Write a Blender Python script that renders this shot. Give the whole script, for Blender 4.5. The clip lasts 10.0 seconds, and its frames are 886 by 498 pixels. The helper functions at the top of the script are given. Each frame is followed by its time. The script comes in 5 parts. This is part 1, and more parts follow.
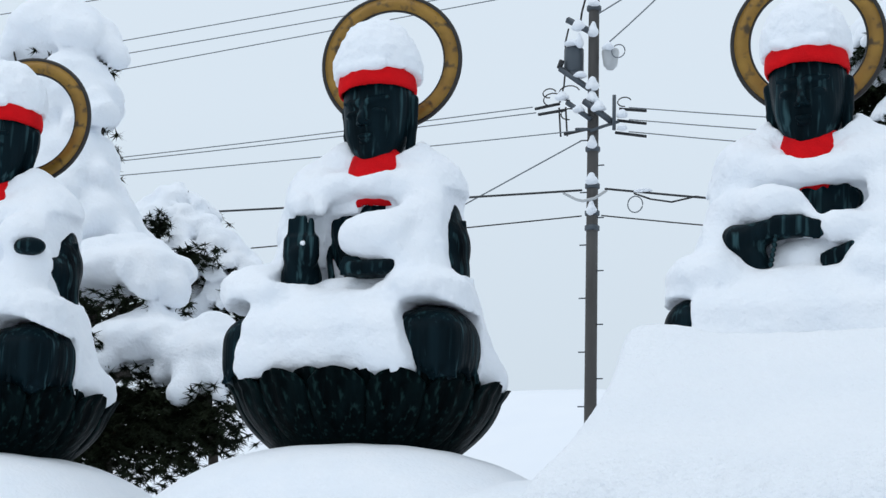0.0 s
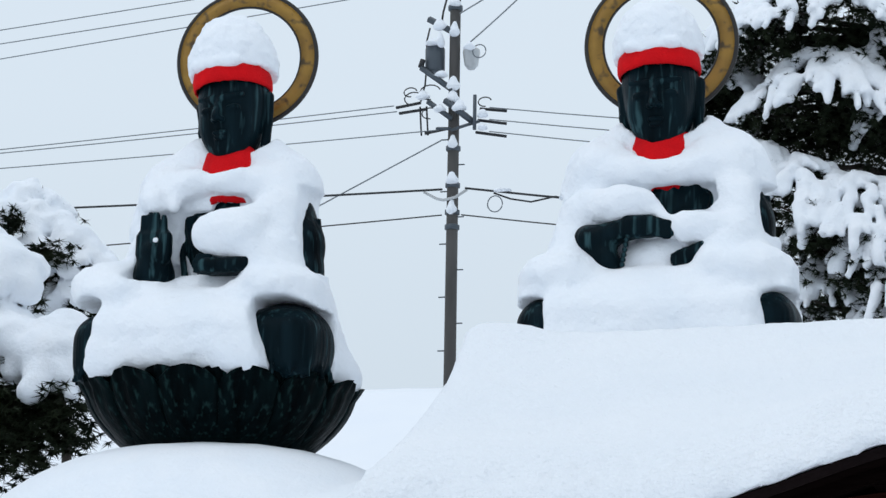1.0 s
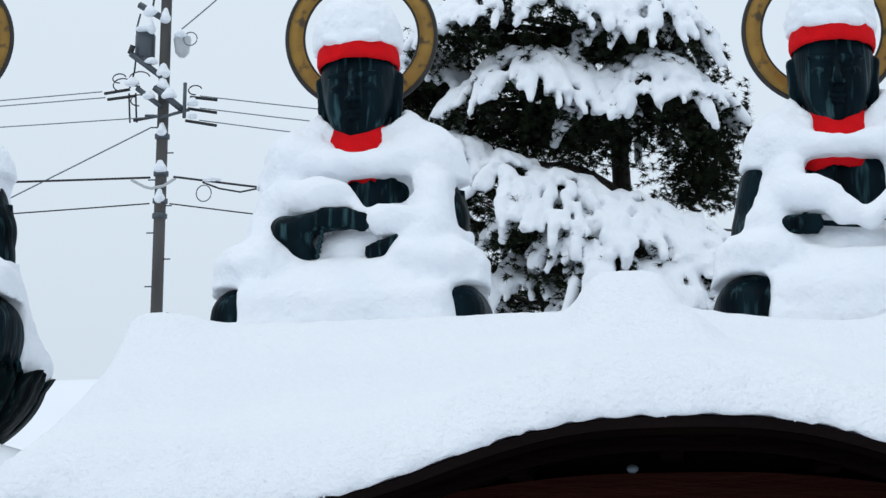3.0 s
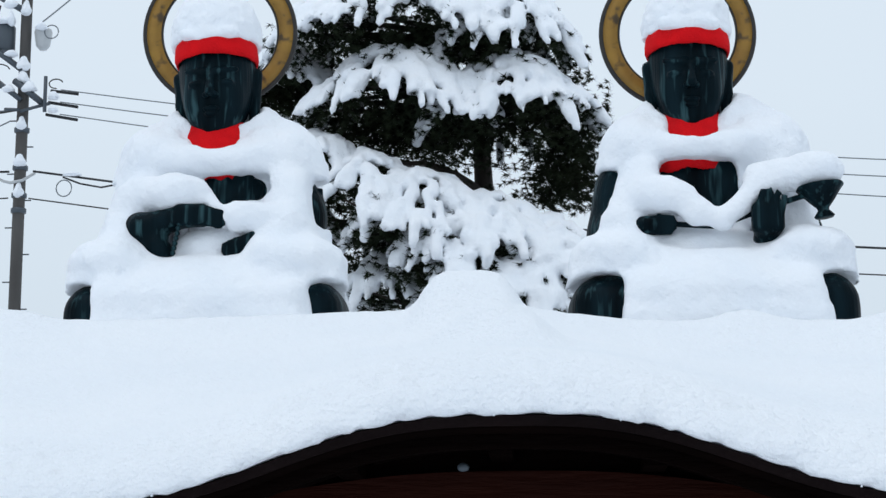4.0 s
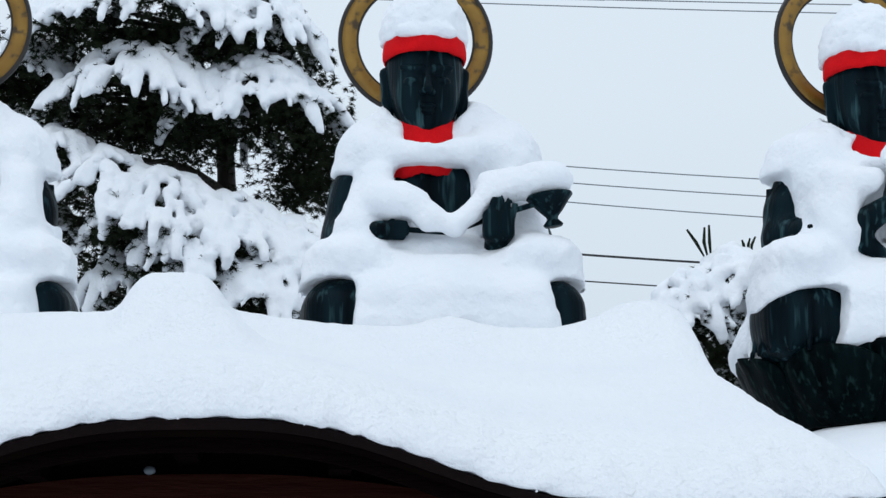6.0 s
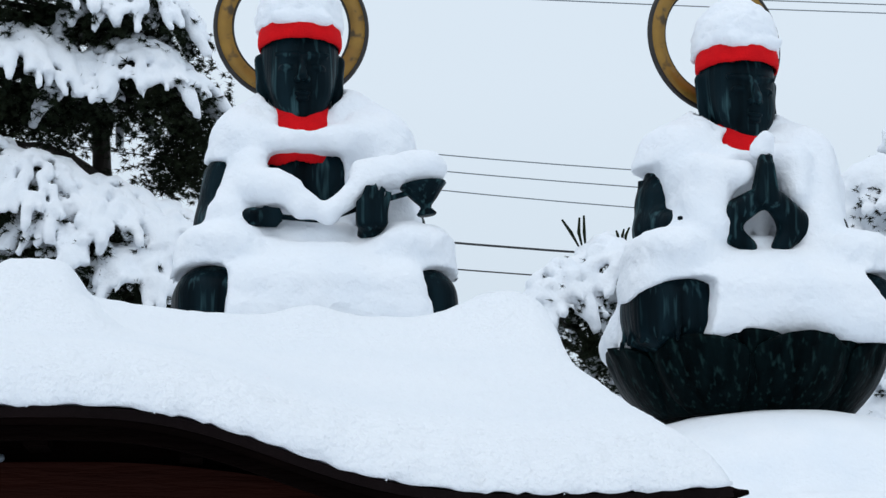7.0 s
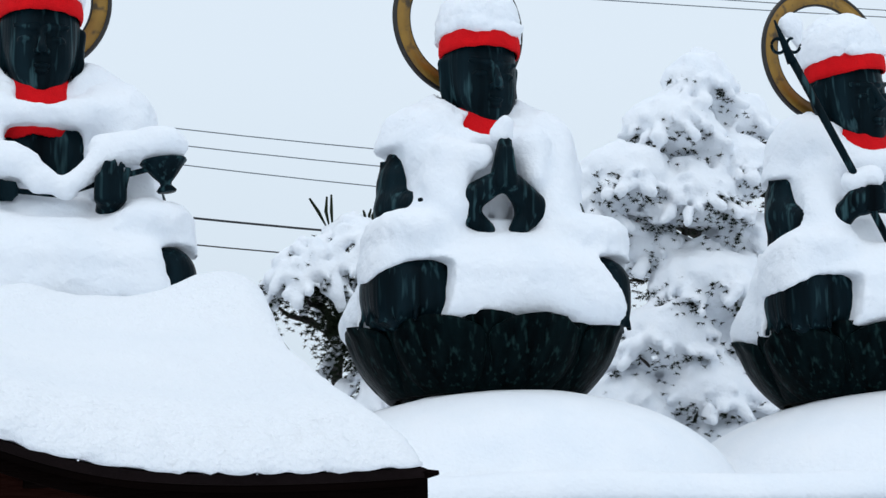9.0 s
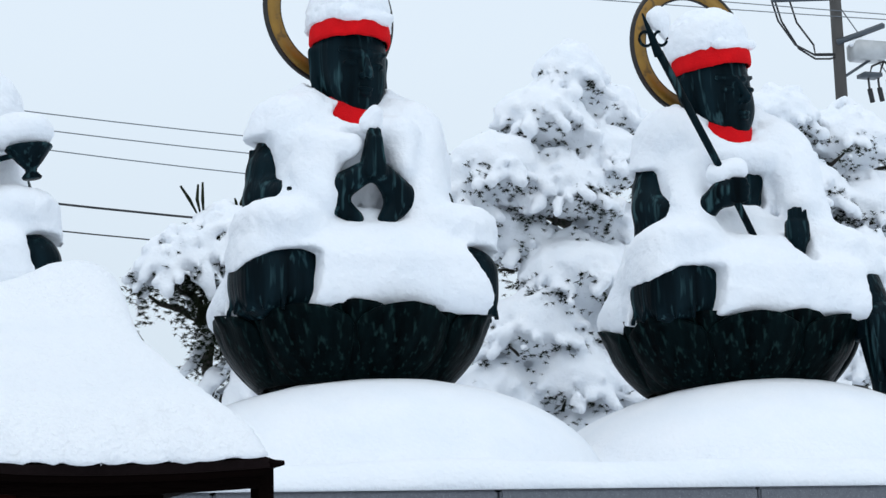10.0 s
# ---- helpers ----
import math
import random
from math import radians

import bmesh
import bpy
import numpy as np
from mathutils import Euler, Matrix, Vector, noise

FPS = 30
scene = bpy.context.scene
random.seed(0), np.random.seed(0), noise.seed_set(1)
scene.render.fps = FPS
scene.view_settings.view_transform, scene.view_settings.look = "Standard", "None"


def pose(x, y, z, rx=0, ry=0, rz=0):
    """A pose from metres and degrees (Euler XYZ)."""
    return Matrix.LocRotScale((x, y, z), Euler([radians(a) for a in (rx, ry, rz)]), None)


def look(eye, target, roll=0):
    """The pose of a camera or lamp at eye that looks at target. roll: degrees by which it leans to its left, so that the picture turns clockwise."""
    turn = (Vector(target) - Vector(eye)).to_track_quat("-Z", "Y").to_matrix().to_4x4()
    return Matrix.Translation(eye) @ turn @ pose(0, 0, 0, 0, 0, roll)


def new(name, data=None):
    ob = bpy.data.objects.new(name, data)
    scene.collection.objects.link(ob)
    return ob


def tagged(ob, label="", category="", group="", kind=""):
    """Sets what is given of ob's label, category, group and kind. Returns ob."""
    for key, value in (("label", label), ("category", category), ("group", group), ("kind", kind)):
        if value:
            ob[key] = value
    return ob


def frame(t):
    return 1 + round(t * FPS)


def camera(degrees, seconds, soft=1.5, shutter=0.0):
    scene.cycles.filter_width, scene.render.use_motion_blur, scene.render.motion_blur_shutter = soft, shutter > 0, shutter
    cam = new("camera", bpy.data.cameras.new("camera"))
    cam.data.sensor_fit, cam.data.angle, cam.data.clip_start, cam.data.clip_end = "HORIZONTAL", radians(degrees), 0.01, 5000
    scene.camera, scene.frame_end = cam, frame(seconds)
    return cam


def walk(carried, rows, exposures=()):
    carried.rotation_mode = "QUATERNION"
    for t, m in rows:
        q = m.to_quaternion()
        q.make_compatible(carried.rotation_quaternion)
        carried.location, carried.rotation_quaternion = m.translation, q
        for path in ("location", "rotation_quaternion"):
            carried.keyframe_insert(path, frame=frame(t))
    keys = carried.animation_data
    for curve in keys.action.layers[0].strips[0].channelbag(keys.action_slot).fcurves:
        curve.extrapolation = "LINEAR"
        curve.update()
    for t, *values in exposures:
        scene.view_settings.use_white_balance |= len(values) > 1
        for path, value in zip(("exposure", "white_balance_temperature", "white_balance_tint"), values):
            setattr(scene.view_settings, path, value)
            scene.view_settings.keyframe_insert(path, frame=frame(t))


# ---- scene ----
cam = camera(26.53, 10.0, soft=1.45)

# seconds, eye, target, roll
PATH = [
    (0, (-0.261, 1.329, 1.600), (-0.9573, 3.1567, 2.0193), 1.51),
    (0.5, (-0.237, 1.340, 1.600), (-0.8672, 3.1909, 2.0205), 1.21),
    (1, (-0.210, 1.350, 1.600), (-0.7689, 3.2232, 2.0209), 0.98),
    (1.5, (-0.182, 1.357, 1.600), (-0.6687, 3.2511, 2.0208), 0.68),
    (2, (-0.153, 1.363, 1.600), (-0.5668, 3.2746, 2.0199), 0.36),
    (2.5, (-0.125, 1.367, 1.600), (-0.4647, 3.2934, 2.0175), 0.23),
    (3.8, (-0.051, 1.368, 1.600), (-0.2025, 3.3192, 2.0122), -0.25),
    (4.5, (-0.018, 1.363, 1.600), (-0.0765, 3.3189, 2.0135), -0.42),
    (5, (0.007, 1.357, 1.600), (0.0169, 3.3139, 2.0150), -0.55),
    (5.5, (0.031, 1.350, 1.600), (0.1068, 3.3053, 2.0155), -0.59),
    (7, (0.095, 1.321, 1.600), (0.3607, 3.2626, 1.9977), -0.80),
    (7.5, (0.116, 1.308, 1.600), (0.4439, 3.2417, 1.9914), -0.88),
    (8, (0.137, 1.294, 1.600), (0.5276, 3.2172, 1.9848), -1.03),
    (8.5, (0.159, 1.278, 1.600), (0.6125, 3.1889, 1.9775), -1.20),
    (9, (0.180, 1.261, 1.600), (0.6984, 3.1567, 1.9698), -1.30),
    (9.5, (0.201, 1.242, 1.600), (0.7826, 3.1212, 1.9615), -1.39),
    (10, (0.221, 1.222, 1.600), (0.8644, 3.0825, 1.9543), -1.65),
]
walk(cam, [(t, look(e, a, r)) for t, e, a, r in PATH], exposures=((0.0, -0.22), (2.5, -0.21), (5.0, -0.19), (7.5, -0.20), (8.5, -0.18), (10.0, -0.10)))

# ---- light: an overcast, snowy sky ----
world = bpy.data.worlds.new("overcast")
scene.world = world
world.use_nodes = True
wn, wl = world.node_tree.nodes, world.node_tree.links
sky = wn.new("ShaderNodeTexSky")
sky.sky_type = "NISHITA"
sky.sun_disc = False
sky.sun_elevation, sky.sun_rotation = radians(48), radians(200)
sky.dust_density = 6.0
cover = wn.new("ShaderNodeMix")
cover.data_type = "RGBA"
coord = wn.new("ShaderNodeTexCoord")
split = wn.new("ShaderNodeSeparateXYZ")
ramp = wn.new("ShaderNodeValToRGB")
ramp.color_ramp.elements[0].position, ramp.color_ramp.elements[0].color = 0.0, (0.72, 0.835, 0.94, 1)
ramp.color_ramp.elements[1].position, ramp.color_ramp.elements[1].color = 1.0, (0.92, 1.04, 1.17, 1)
low = ramp.color_ramp.elements.new(0.28)
low.color = (0.845, 0.965, 1.08, 1)
gain = wn.new("ShaderNodeVectorMath")
gain.operation = "SCALE"
gain.inputs[3].default_value = 0.1
wl.new(coord.outputs["Generated"], split.inputs[0])
wl.new(split.outputs["Z"], ramp.inputs[0])
wl.new(sky.outputs[0], gain.inputs[0])
cover.inputs[0].default_value = 0.94
wl.new(gain.outputs[0], cover.inputs[6])
wl.new(ramp.outputs[0], cover.inputs[7])
wl.new(cover.outputs[2], wn["Background"].inputs[0])
wn["Background"].inputs[1].default_value = 1.0
sun = new("sun", bpy.data.lights.new("sun", "SUN"))
sun.data.energy, sun.data.angle, sun.data.color = 0.50, radians(35), (0.96, 0.98, 1.0)
sun.matrix_world = look((0, 0, 30), (7, 9, 6))


# ---- materials ----
def material(name, colour, rough=0.8, metal=0.0, second=None, scale=6.0, bump=0.2, bump_scale=40.0, contrast=0.5, stretch=(1, 1, 1), third=None, spec=0.5):
    """Two tones mixed by a broad noise, a finer stain or painted glint on top, and a fine relief."""
    m = bpy.data.materials.new(name)
    m.use_nodes = True
    n, l = m.node_tree.nodes, m.node_tree.links
    b = n["Principled BSDF"]
    b.inputs["Roughness"].default_value, b.inputs["Metallic"].default_value = rough, metal
    b.inputs["Specular IOR Level"].default_value = spec
    tc, mp = n.new("ShaderNodeTexCoord"), n.new("ShaderNodeMapping")
    mp.inputs["Scale"].default_value = stretch
    l.new(tc.outputs["Object"], mp.inputs[0])
    broad = n.new("ShaderNodeTexNoise")
    broad.inputs["Scale"].default_value, broad.inputs["Detail"].default_value = scale, 6
    l.new(mp.outputs[0], broad.inputs["Vector"])
    r = n.new("ShaderNodeValToRGB")
    r.color_ramp.elements[0].position, r.color_ramp.elements[1].position = 0.5 - contrast / 2, 0.5 + contrast / 2
    r.color_ramp.elements[0].color = (*colour, 1)
    r.color_ramp.elements[1].color = (*(second or [c * 0.8 for c in colour]), 1)
    l.new(broad.outputs["Fac"], r.inputs[0])
    out = r.outputs[0]
    if third:
        fine, mix, r2 = n.new("ShaderNodeTexNoise"), n.new("ShaderNodeMix"), n.new("ShaderNodeValToRGB")
        fine.inputs["Scale"].default_value, fine.inputs["Detail"].default_value = scale * 3.1, 2
        l.new(mp.outputs[0], fine.inputs["Vector"])
        r2.color_ramp.elements[0].position, r2.color_ramp.elements[1].position = 0.56, 0.72
        l.new(fine.outputs["Fac"], r2.inputs[0])
        mix.data_type = "RGBA"
        l.new(r2.outputs[0], mix.inputs[0])
        l.new(out, mix.inputs[6])
        mix.inputs[7].default_value = (*third, 1)
        out = mix.outputs[2]
    l.new(out, b.inputs["Base Color"])
    if bump:
        g, bp = n.new("ShaderNodeTexNoise"), n.new("ShaderNodeBump")
        g.inputs["Scale"].default_value, g.inputs["Detail"].default_value = bump_scale, 5
        l.new(mp.outputs[0], g.inputs["Vector"])
        bp.inputs["Strength"].default_value, bp.inputs["Distance"].default_value = bump, 0.02
        l.new(g.outputs["Fac"], bp.inputs["Height"])
        l.new(bp.outputs[0], b.inputs["Normal"])
    return m


SNOW = material("snow", (0.90, 0.92, 0.95), 0.9, second=(0.84, 0.88, 0.93), scale=3.5, bump=0.5, bump_scale=38, spec=0.15)
SNOW_ROOF = material("snow_grainy", (0.90, 0.92, 0.95), 0.9, second=(0.86, 0.89, 0.93), scale=3, bump=0.55, bump_scale=95, spec=0.15)
SNOW_FAR = material("snow_far", (0.88, 0.90, 0.93), 0.95, second=(0.84, 0.87, 0.92), scale=0.5, bump=0, spec=0.1)
# The pale third tone is patina streaks plus wet glints put into the colour.
BRONZE = material("bronze", (0.0006, 0.0022, 0.0034), 0.38, 0.0, second=(0.0056, 0.0165, 0.0225), scale=3.6, bump=0.35, bump_scale=14, stretch=(2.4, 2.4, 0.16), third=(0.030, 0.070, 0.080), contrast=0.42, spec=0.03)
BRONZE_DEEP = material("bronze_lotus", (0.0003, 0.0010, 0.0014), 0.36, 0.0, second=(0.0026, 0.0080, 0.0090), scale=3.2, bump=0.25, bump_scale=9, stretch=(3.0, 3.0, 0.06), third=(0.009, 0.024, 0.024), contrast=0.4, spec=0.015)
GILT = material("gilt", (0.36, 0.200, 0.030), 0.45, 0.3, second=(0.19, 0.098, 0.016), scale=5, bump=0.2, bump_scale=30, third=(0.07, 0.045, 0.02), contrast=0.5)
RIM = material("dark_rim", (0.012, 0.012, 0.014), 0.4, 0.3, second=(0.03, 0.025, 0.02), scale=9, bump=0.1)
RED = material("red_cloth", (0.78, 0.008, 0.012), 0.9, second=(0.56, 0.006, 0.010), scale=7, bump=0.5, bump_scale=90, spec=0.1)
# Dark brown wood taken near black: the shade under the roof is in the colour.
WOOD_SHADED = material("shade_dark_wood", (0.0016, 0.0008, 0.0007), 0.7, second=(0.0036, 0.0015, 0.0012), scale=4, bump=0.3, bump_scale=20, stretch=(1, 6, 6), spec=0.02)
WOOD_RED = material("red_brown_wood", (0.020, 0.0050, 0.003), 0.6, second=(0.012, 0.003, 0.002), scale=4, bump=0.3, bump_scale=16, stretch=(1, 8, 8), spec=0.03)
WOOD_EDGE = material("weathered_edge", (0.012, 0.0075, 0.0075), 0.7, second=(0.006, 0.004, 0.004), scale=5, bump=0.3, bump_scale=30, spec=0.03)
GRANITE = material("granite", (0.16, 0.17, 0.19), 0.8, second=(0.11, 0.12, 0.14), scale=30, bump=0.3, bump_scale=120, third=(0.22, 0.23, 0.25))
CONCRETE = material("pole_concrete", (0.10, 0.096, 0.092), 0.9, second=(0.045, 0.042, 0.040), scale=3, bump=0.2, bump_scale=30, stretch=(1, 1, 0.3))
STEEL = material("grey_steel", (0.075, 0.092, 0.11), 0.5, 0.3, second=(0.07, 0.085, 0.10), scale=5, bump=0.1)
CABLE = material("cable", (0.02, 0.022, 0.025), 0.7, bump=0)
WIRE = material("wire", (0.16, 0.18, 0.20), 0.6, bump=0)
PALE = material("pale_ceramic", (0.55, 0.57, 0.58), 0.3, bump=0)
BARK = material("bark", (0.018, 0.014, 0.012), 0.95, second=(0.035, 0.028, 0.022), scale=5, bump=0.8, bump_scale=14, stretch=(2, 2, 0.5))
NEEDLE = material("needles", (0.006, 0.010, 0.006), 0.8, second=(0.026, 0.034, 0.018), scale=3, bump=0, spec=0.05)
PLASTER = material("grey_wall", (0.35, 0.36, 0.38), 0.9, second=(0.28, 0.29, 0.31), scale=1, bump=0.1)


# ---- mesh helpers ----
def link(name, bm, mat, parent=None, label="", smooth=True):
    me = bpy.data.meshes.new(name)
    bm.to_mesh(me)
    bm.free()
    return link_mesh(name, me, mat, parent, label, smooth)


def link_mesh(name, me, mat, parent=None, label="", smooth=True):
    me.materials.append(mat)
    if smooth and me.polygons:
        me.polygons.foreach_set("use_smooth", np.ones(len(me.polygons), bool))
    ob = new(name, me)
    if parent:
        ob.parent = parent
    if label:
        tagged(ob, label)
    return ob


def part(name, bm, mat, parent, label="", smooth=True):
    return link(name, bm, mat, parent, label, smooth)


def base(name, x, y, z, label, category, group="", kind=""):
    ob = new(name)
    ob.matrix_world = pose(x, y, z)
    ob.empty_display_size = 0.1
    return tagged(ob, label, category, group, kind)


def box_into(bm, x0, x1, y0, y1, z0, z1, bevel=0.0, turn=None):
    r = bmesh.ops.create_cube(bm, size=1)
    m = Matrix.Translation(((x0 + x1) / 2, (y0 + y1) / 2, (z0 + z1) / 2))
    if turn:
        m = m @ turn
    bmesh.ops.transform(bm, matrix=m @ Matrix.Diagonal((x1 - x0, y1 - y0, z1 - z0, 1)), verts=r["verts"])
    if bevel:
        edges = list({e for v in r["verts"] for e in v.link_edges})
        bmesh.ops.bevel(bm, geom=edges, offset=bevel, segments=2, affect="EDGES")
    return bm


def box(*a, **k):
    return box_into(bmesh.new(), *a, **k)


def tube_into(bm, points, radii, sides=8, closed=False):
    """A tube through points with a radius at each."""
    pts = [Vector(p) for p in points]
    if not hasattr(radii, "__len__"):
        radii = [radii] * len(pts)
    rings, up = [], Vector((0.03, 0.11, 1.0))
    for i, p in enumerate(pts):
        if closed:
            d = (pts[(i + 1) % len(pts)] - pts[i - 1]).normalized()
        else:
            d = (pts[min(i + 1, len(pts) - 1)] - pts[max(i - 1, 0)]).normalized()
        a = d.cross(up if abs(d.dot(up.normalized())) < 0.97 else Vector((1, 0.1, 0))).normalized()
        b = d.cross(a)
        rings.append([bm.verts.new(p + radii[i] * (math.cos(q) * a + math.sin(q) * b)) for q in (2 * math.pi * k / sides for k in range(sides))])
    n = len(rings)
    for i in range(n if closed else n - 1):
        s, t = rings[i], rings[(i + 1) % n]
        for k in range(sides):
            bm.faces.new((s[k], s[(k + 1) % sides], t[(k + 1) % sides], t[k]))
    if not closed:
        bm.faces.new(rings[0][::-1])
        bm.faces.new(rings[-1])
    return bm


def tube(points, radii, sides=8, closed=False):
    return tube_into(bmesh.new(), points, radii, sides, closed)


def lathe(profile, sides=24, sx=1.0, sy=1.0):
    bm = bmesh.new()
    rings = [[bm.verts.new((r * math.cos(q) * sx, r * math.sin(q) * sy, z)) for q in (2 * math.pi * k / sides for k in range(sides))] for r, z in profile]
    for s, t in zip(rings, rings[1:]):
        for k in range(sides):
            bm.faces.new((s[k], s[(k + 1) % sides], t[(k + 1) % sides], t[k]))
    bm.faces.new(rings[0][::-1])
    bm.faces.new(rings[-1])
    return bm


# ---- rounded bodies: a distance field and the skin over it ----
LATTICE = np.random.RandomState(5).rand(32, 32, 32).astype(np.float32) * 2 - 1


def wobble(x, y, z, size, seed=0):
    """Smooth noise from -1 to 1, with lumps of about that size."""
    q = [np.asarray(v, np.float32) / size + 7.3 * seed + 100 * k for k, v in enumerate((x, y, z))]
    i = [np.floor(v).astype(int) for v in q]
    f = [v - k for v, k in zip(q, i)]
    f = [v * v * (3 - 2 * v) for v in f]
    total = 0
    for a in (0, 1):
        for b in (0, 1):
            for c in (0, 1):
                w = (f[0] if a else 1 - f[0]) * (f[1] if b else 1 - f[1]) * (f[2] if c else 1 - f[2])
                total = total + w * LATTICE[(i[0] + a) % 32, (i[1] + b) % 32, (i[2] + c) % 32]
    return total


class Field:
    def __init__(self, lo, hi, h):
        self.lo, self.h = np.array(lo, float), h
        self.n = [int(math.ceil((b - a) / h)) + 1 for a, b in zip(lo, hi)]
        self.g = [(a + h * np.arange(k)).astype(np.float32) for a, k in zip(lo, self.n)]
        self.d = np.full(self.n, 1.0, np.float32)

    def window(self, centre, reach):
        s = []
        for c, r, g in zip(centre, reach, self.g):
            s.append(slice(max(0, int((c - r - g[0]) / self.h)), max(0, int((c + r - g[0]) / self.h) + 2)))
        s = tuple(s)
        return s, np.meshgrid(*(g[k] for g, k in zip(self.g, s)), indexing="ij", sparse=True)

    def blend(self, s, d, k, cut=False):
        old = self.d[s]
        if cut:
            d, old = -d, old
            t = np.clip(0.5 - 0.5 * (old - d) / k, 0, 1)
            self.d[s] = old * (1 - t) + d * t + k * t * (1 - t)
            return
        t = np.clip(0.5 + 0.5 * (old - d) / k, 0, 1)
        self.d[s] = old * (1 - t) + d * t - k * t * (1 - t)

    def ball(self, c, r, k=0.05, turn=None, cut=False):
        r = (r, r, r) if not hasattr(r, "__len__") else r
        reach = [max(r) + 0.14 if turn else v + 0.14 for v in r]
        s, (x, y, z) = self.window(c, reach)
        x, y, z = x - c[0], y - c[1], z - c[2]
        if turn:
            m = Euler([radians(v) for v in turn]).to_matrix().transposed()
            x, y, z = (m[i][0] * x + m[i][1] * y + m[i][2] * z for i in range(3))
        q = np.sqrt((x / r[0]) ** 2 + (y / r[1]) ** 2 + (z / r[2]) ** 2)
        self.blend(s, (q - 1) * min(r) * 0.6 + (q - 1) * 0.4 * (sum(r) / 3), k, cut)
        return self

    def rod(self, a, b, ra, rb=None, k=0.05, cut=False):
        rb = ra if rb is None else rb
        a, b = np.array(a, float), np.array(b, float)
        R = max(ra, rb) + 0.14
        s, (x, y, z) = self.window((a + b) / 2, abs(a - b) / 2 + R)
        ab = b - a
        t = np.clip(((x - a[0]) * ab[0] + (y - a[1]) * ab[1] + (z - a[2]) * ab[2]) / (ab @ ab), 0, 1)
        d = np.sqrt((x - a[0] - t * ab[0]) ** 2 + (y - a[1] - t * ab[1]) ** 2 + (z - a[2] - t * ab[2]) ** 2) - (ra + (rb - ra) * t)
        self.blend(s, d, k, cut)
        return self

    def slab(self, c, half, r, k=0.05, turn=None, cut=False):
        s, (x, y, z) = self.window(c, [max(half) + r + 0.14] * 3 if turn else [v + r + 0.14 for v in half])
        x, y, z = x - c[0], y - c[1], z - c[2]
        if turn:
            m = Euler([radians(v) for v in turn]).to_matrix().transposed()
            x, y, z = (m[i][0] * x + m[i][1] * y + m[i][2] * z for i in range(3))
        q = [np.abs(v) - h for v, h in zip((x, y, z), half)]
        d = np.sqrt(sum(np.maximum(v, 0) ** 2 for v in q)) + np.minimum(np.maximum(np.maximum(q[0], q[1]), q[2]), 0) - r
        self.blend(s, d, k, cut)
        return self

    def wedge(self, side, x_low, x_high, z0, z1, y0, y1, arch=0.0, k=0.012):
        """Cuts away what lies outside a leaning plane on one side, between two heights and two depths."""
        s, (x, y, z) = self.window((side * 0.72, (y0 + y1) / 2, (z0 + z1) / 2), (0.46, (y1 - y0) / 2 + 0.05, (z1 - z0) / 2 + 0.05))
        t = np.clip((z - z0) / (z1 - z0), 0, 1)
        inner = x_low + (x_high - x_low) * t
        top = z1 - arch * ((side * x - inner - 0.14) / 0.2) ** 2

        def both(a, b):
            return 0.5 * (a + b + np.sqrt((a - b) ** 2 + 0.03 ** 2))

        d = both(both(both(inner - side * x, z - top), z0 - z), np.maximum(y - y1, y0 - y))
        self.blend(s, d, k, True)
        return self

    def rough(self, size, amount, seed=0):
        x, y, z = np.meshgrid(*self.g, indexing="ij", sparse=True)
        self.d += amount * wobble(*np.broadcast_arrays(x, y, z), size, seed)
        return self

    def skin(self):
        """Verts and quads where the field passes through zero."""
        d, n = self.d, self.n
        inside = d < 0
        for axis in range(3):
            for end in (0, -1):
                sl = [slice(None)] * 3
                sl[axis] = end
                inside[tuple(sl)] = False
        dd = np.where(inside, np.minimum(d, -1e-5), np.maximum(d, 1e-5))
        cells = [k - 1 for k in n]
        acc, cnt = np.zeros((*cells, 3), np.float32), np.zeros(cells, np.float32)
        grid = {}
        for axis in range(3):
            lo = [slice(None)] * 3
            hi = [slice(None)] * 3
            lo[axis], hi[axis] = slice(0, -1), slice(1, None)
            a, b = dd[tuple(lo)], dd[tuple(hi)]
            cross = np.argwhere((a < 0) != (b < 0))
            va, vb = a[tuple(cross.T)], b[tuple(cross.T)]
            p = cross.astype(np.float32)
            p[:, axis] += va / (va - vb)
            o = [k for k in range(3) if k != axis]
            grid[axis] = (cross, va < 0, o)
            for du in (0, 1):
                for dv in (0, 1):
                    c = cross.copy()
                    c[:, o[0]] -= du
                    c[:, o[1]] -= dv
                    ok = (c >= 0).all(1) & (c[:, 0] < cells[0]) & (c[:, 1] < cells[1]) & (c[:, 2] < cells[2])
                    np.add.at(acc, tuple(c[ok].T), p[ok])
                    np.add.at(cnt, tuple(c[ok].T), 1)
        used = cnt > 0
        number = np.full(cells, -1)
        number[used] = np.arange(used.sum())
        verts = acc[used] / cnt[used][:, None] * self.h + self.lo
        quads = []
        for axis, (cross, neg, o) in grid.items():
            corner = []
            for du, dv in ((1, 1), (0, 1), (0, 0), (1, 0)):
                c = cross.copy()
                c[:, o[0]] -= du
                c[:, o[1]] -= dv
                corner.append(number[tuple(np.clip(c, 0, None).T)])
            q = np.stack(corner, 1)
            flip = neg if axis != 1 else ~neg
            q[~flip] = q[~flip][:, ::-1]
            quads.append(q[(q >= 0).all(1)])
        return verts, np.concatenate(quads)


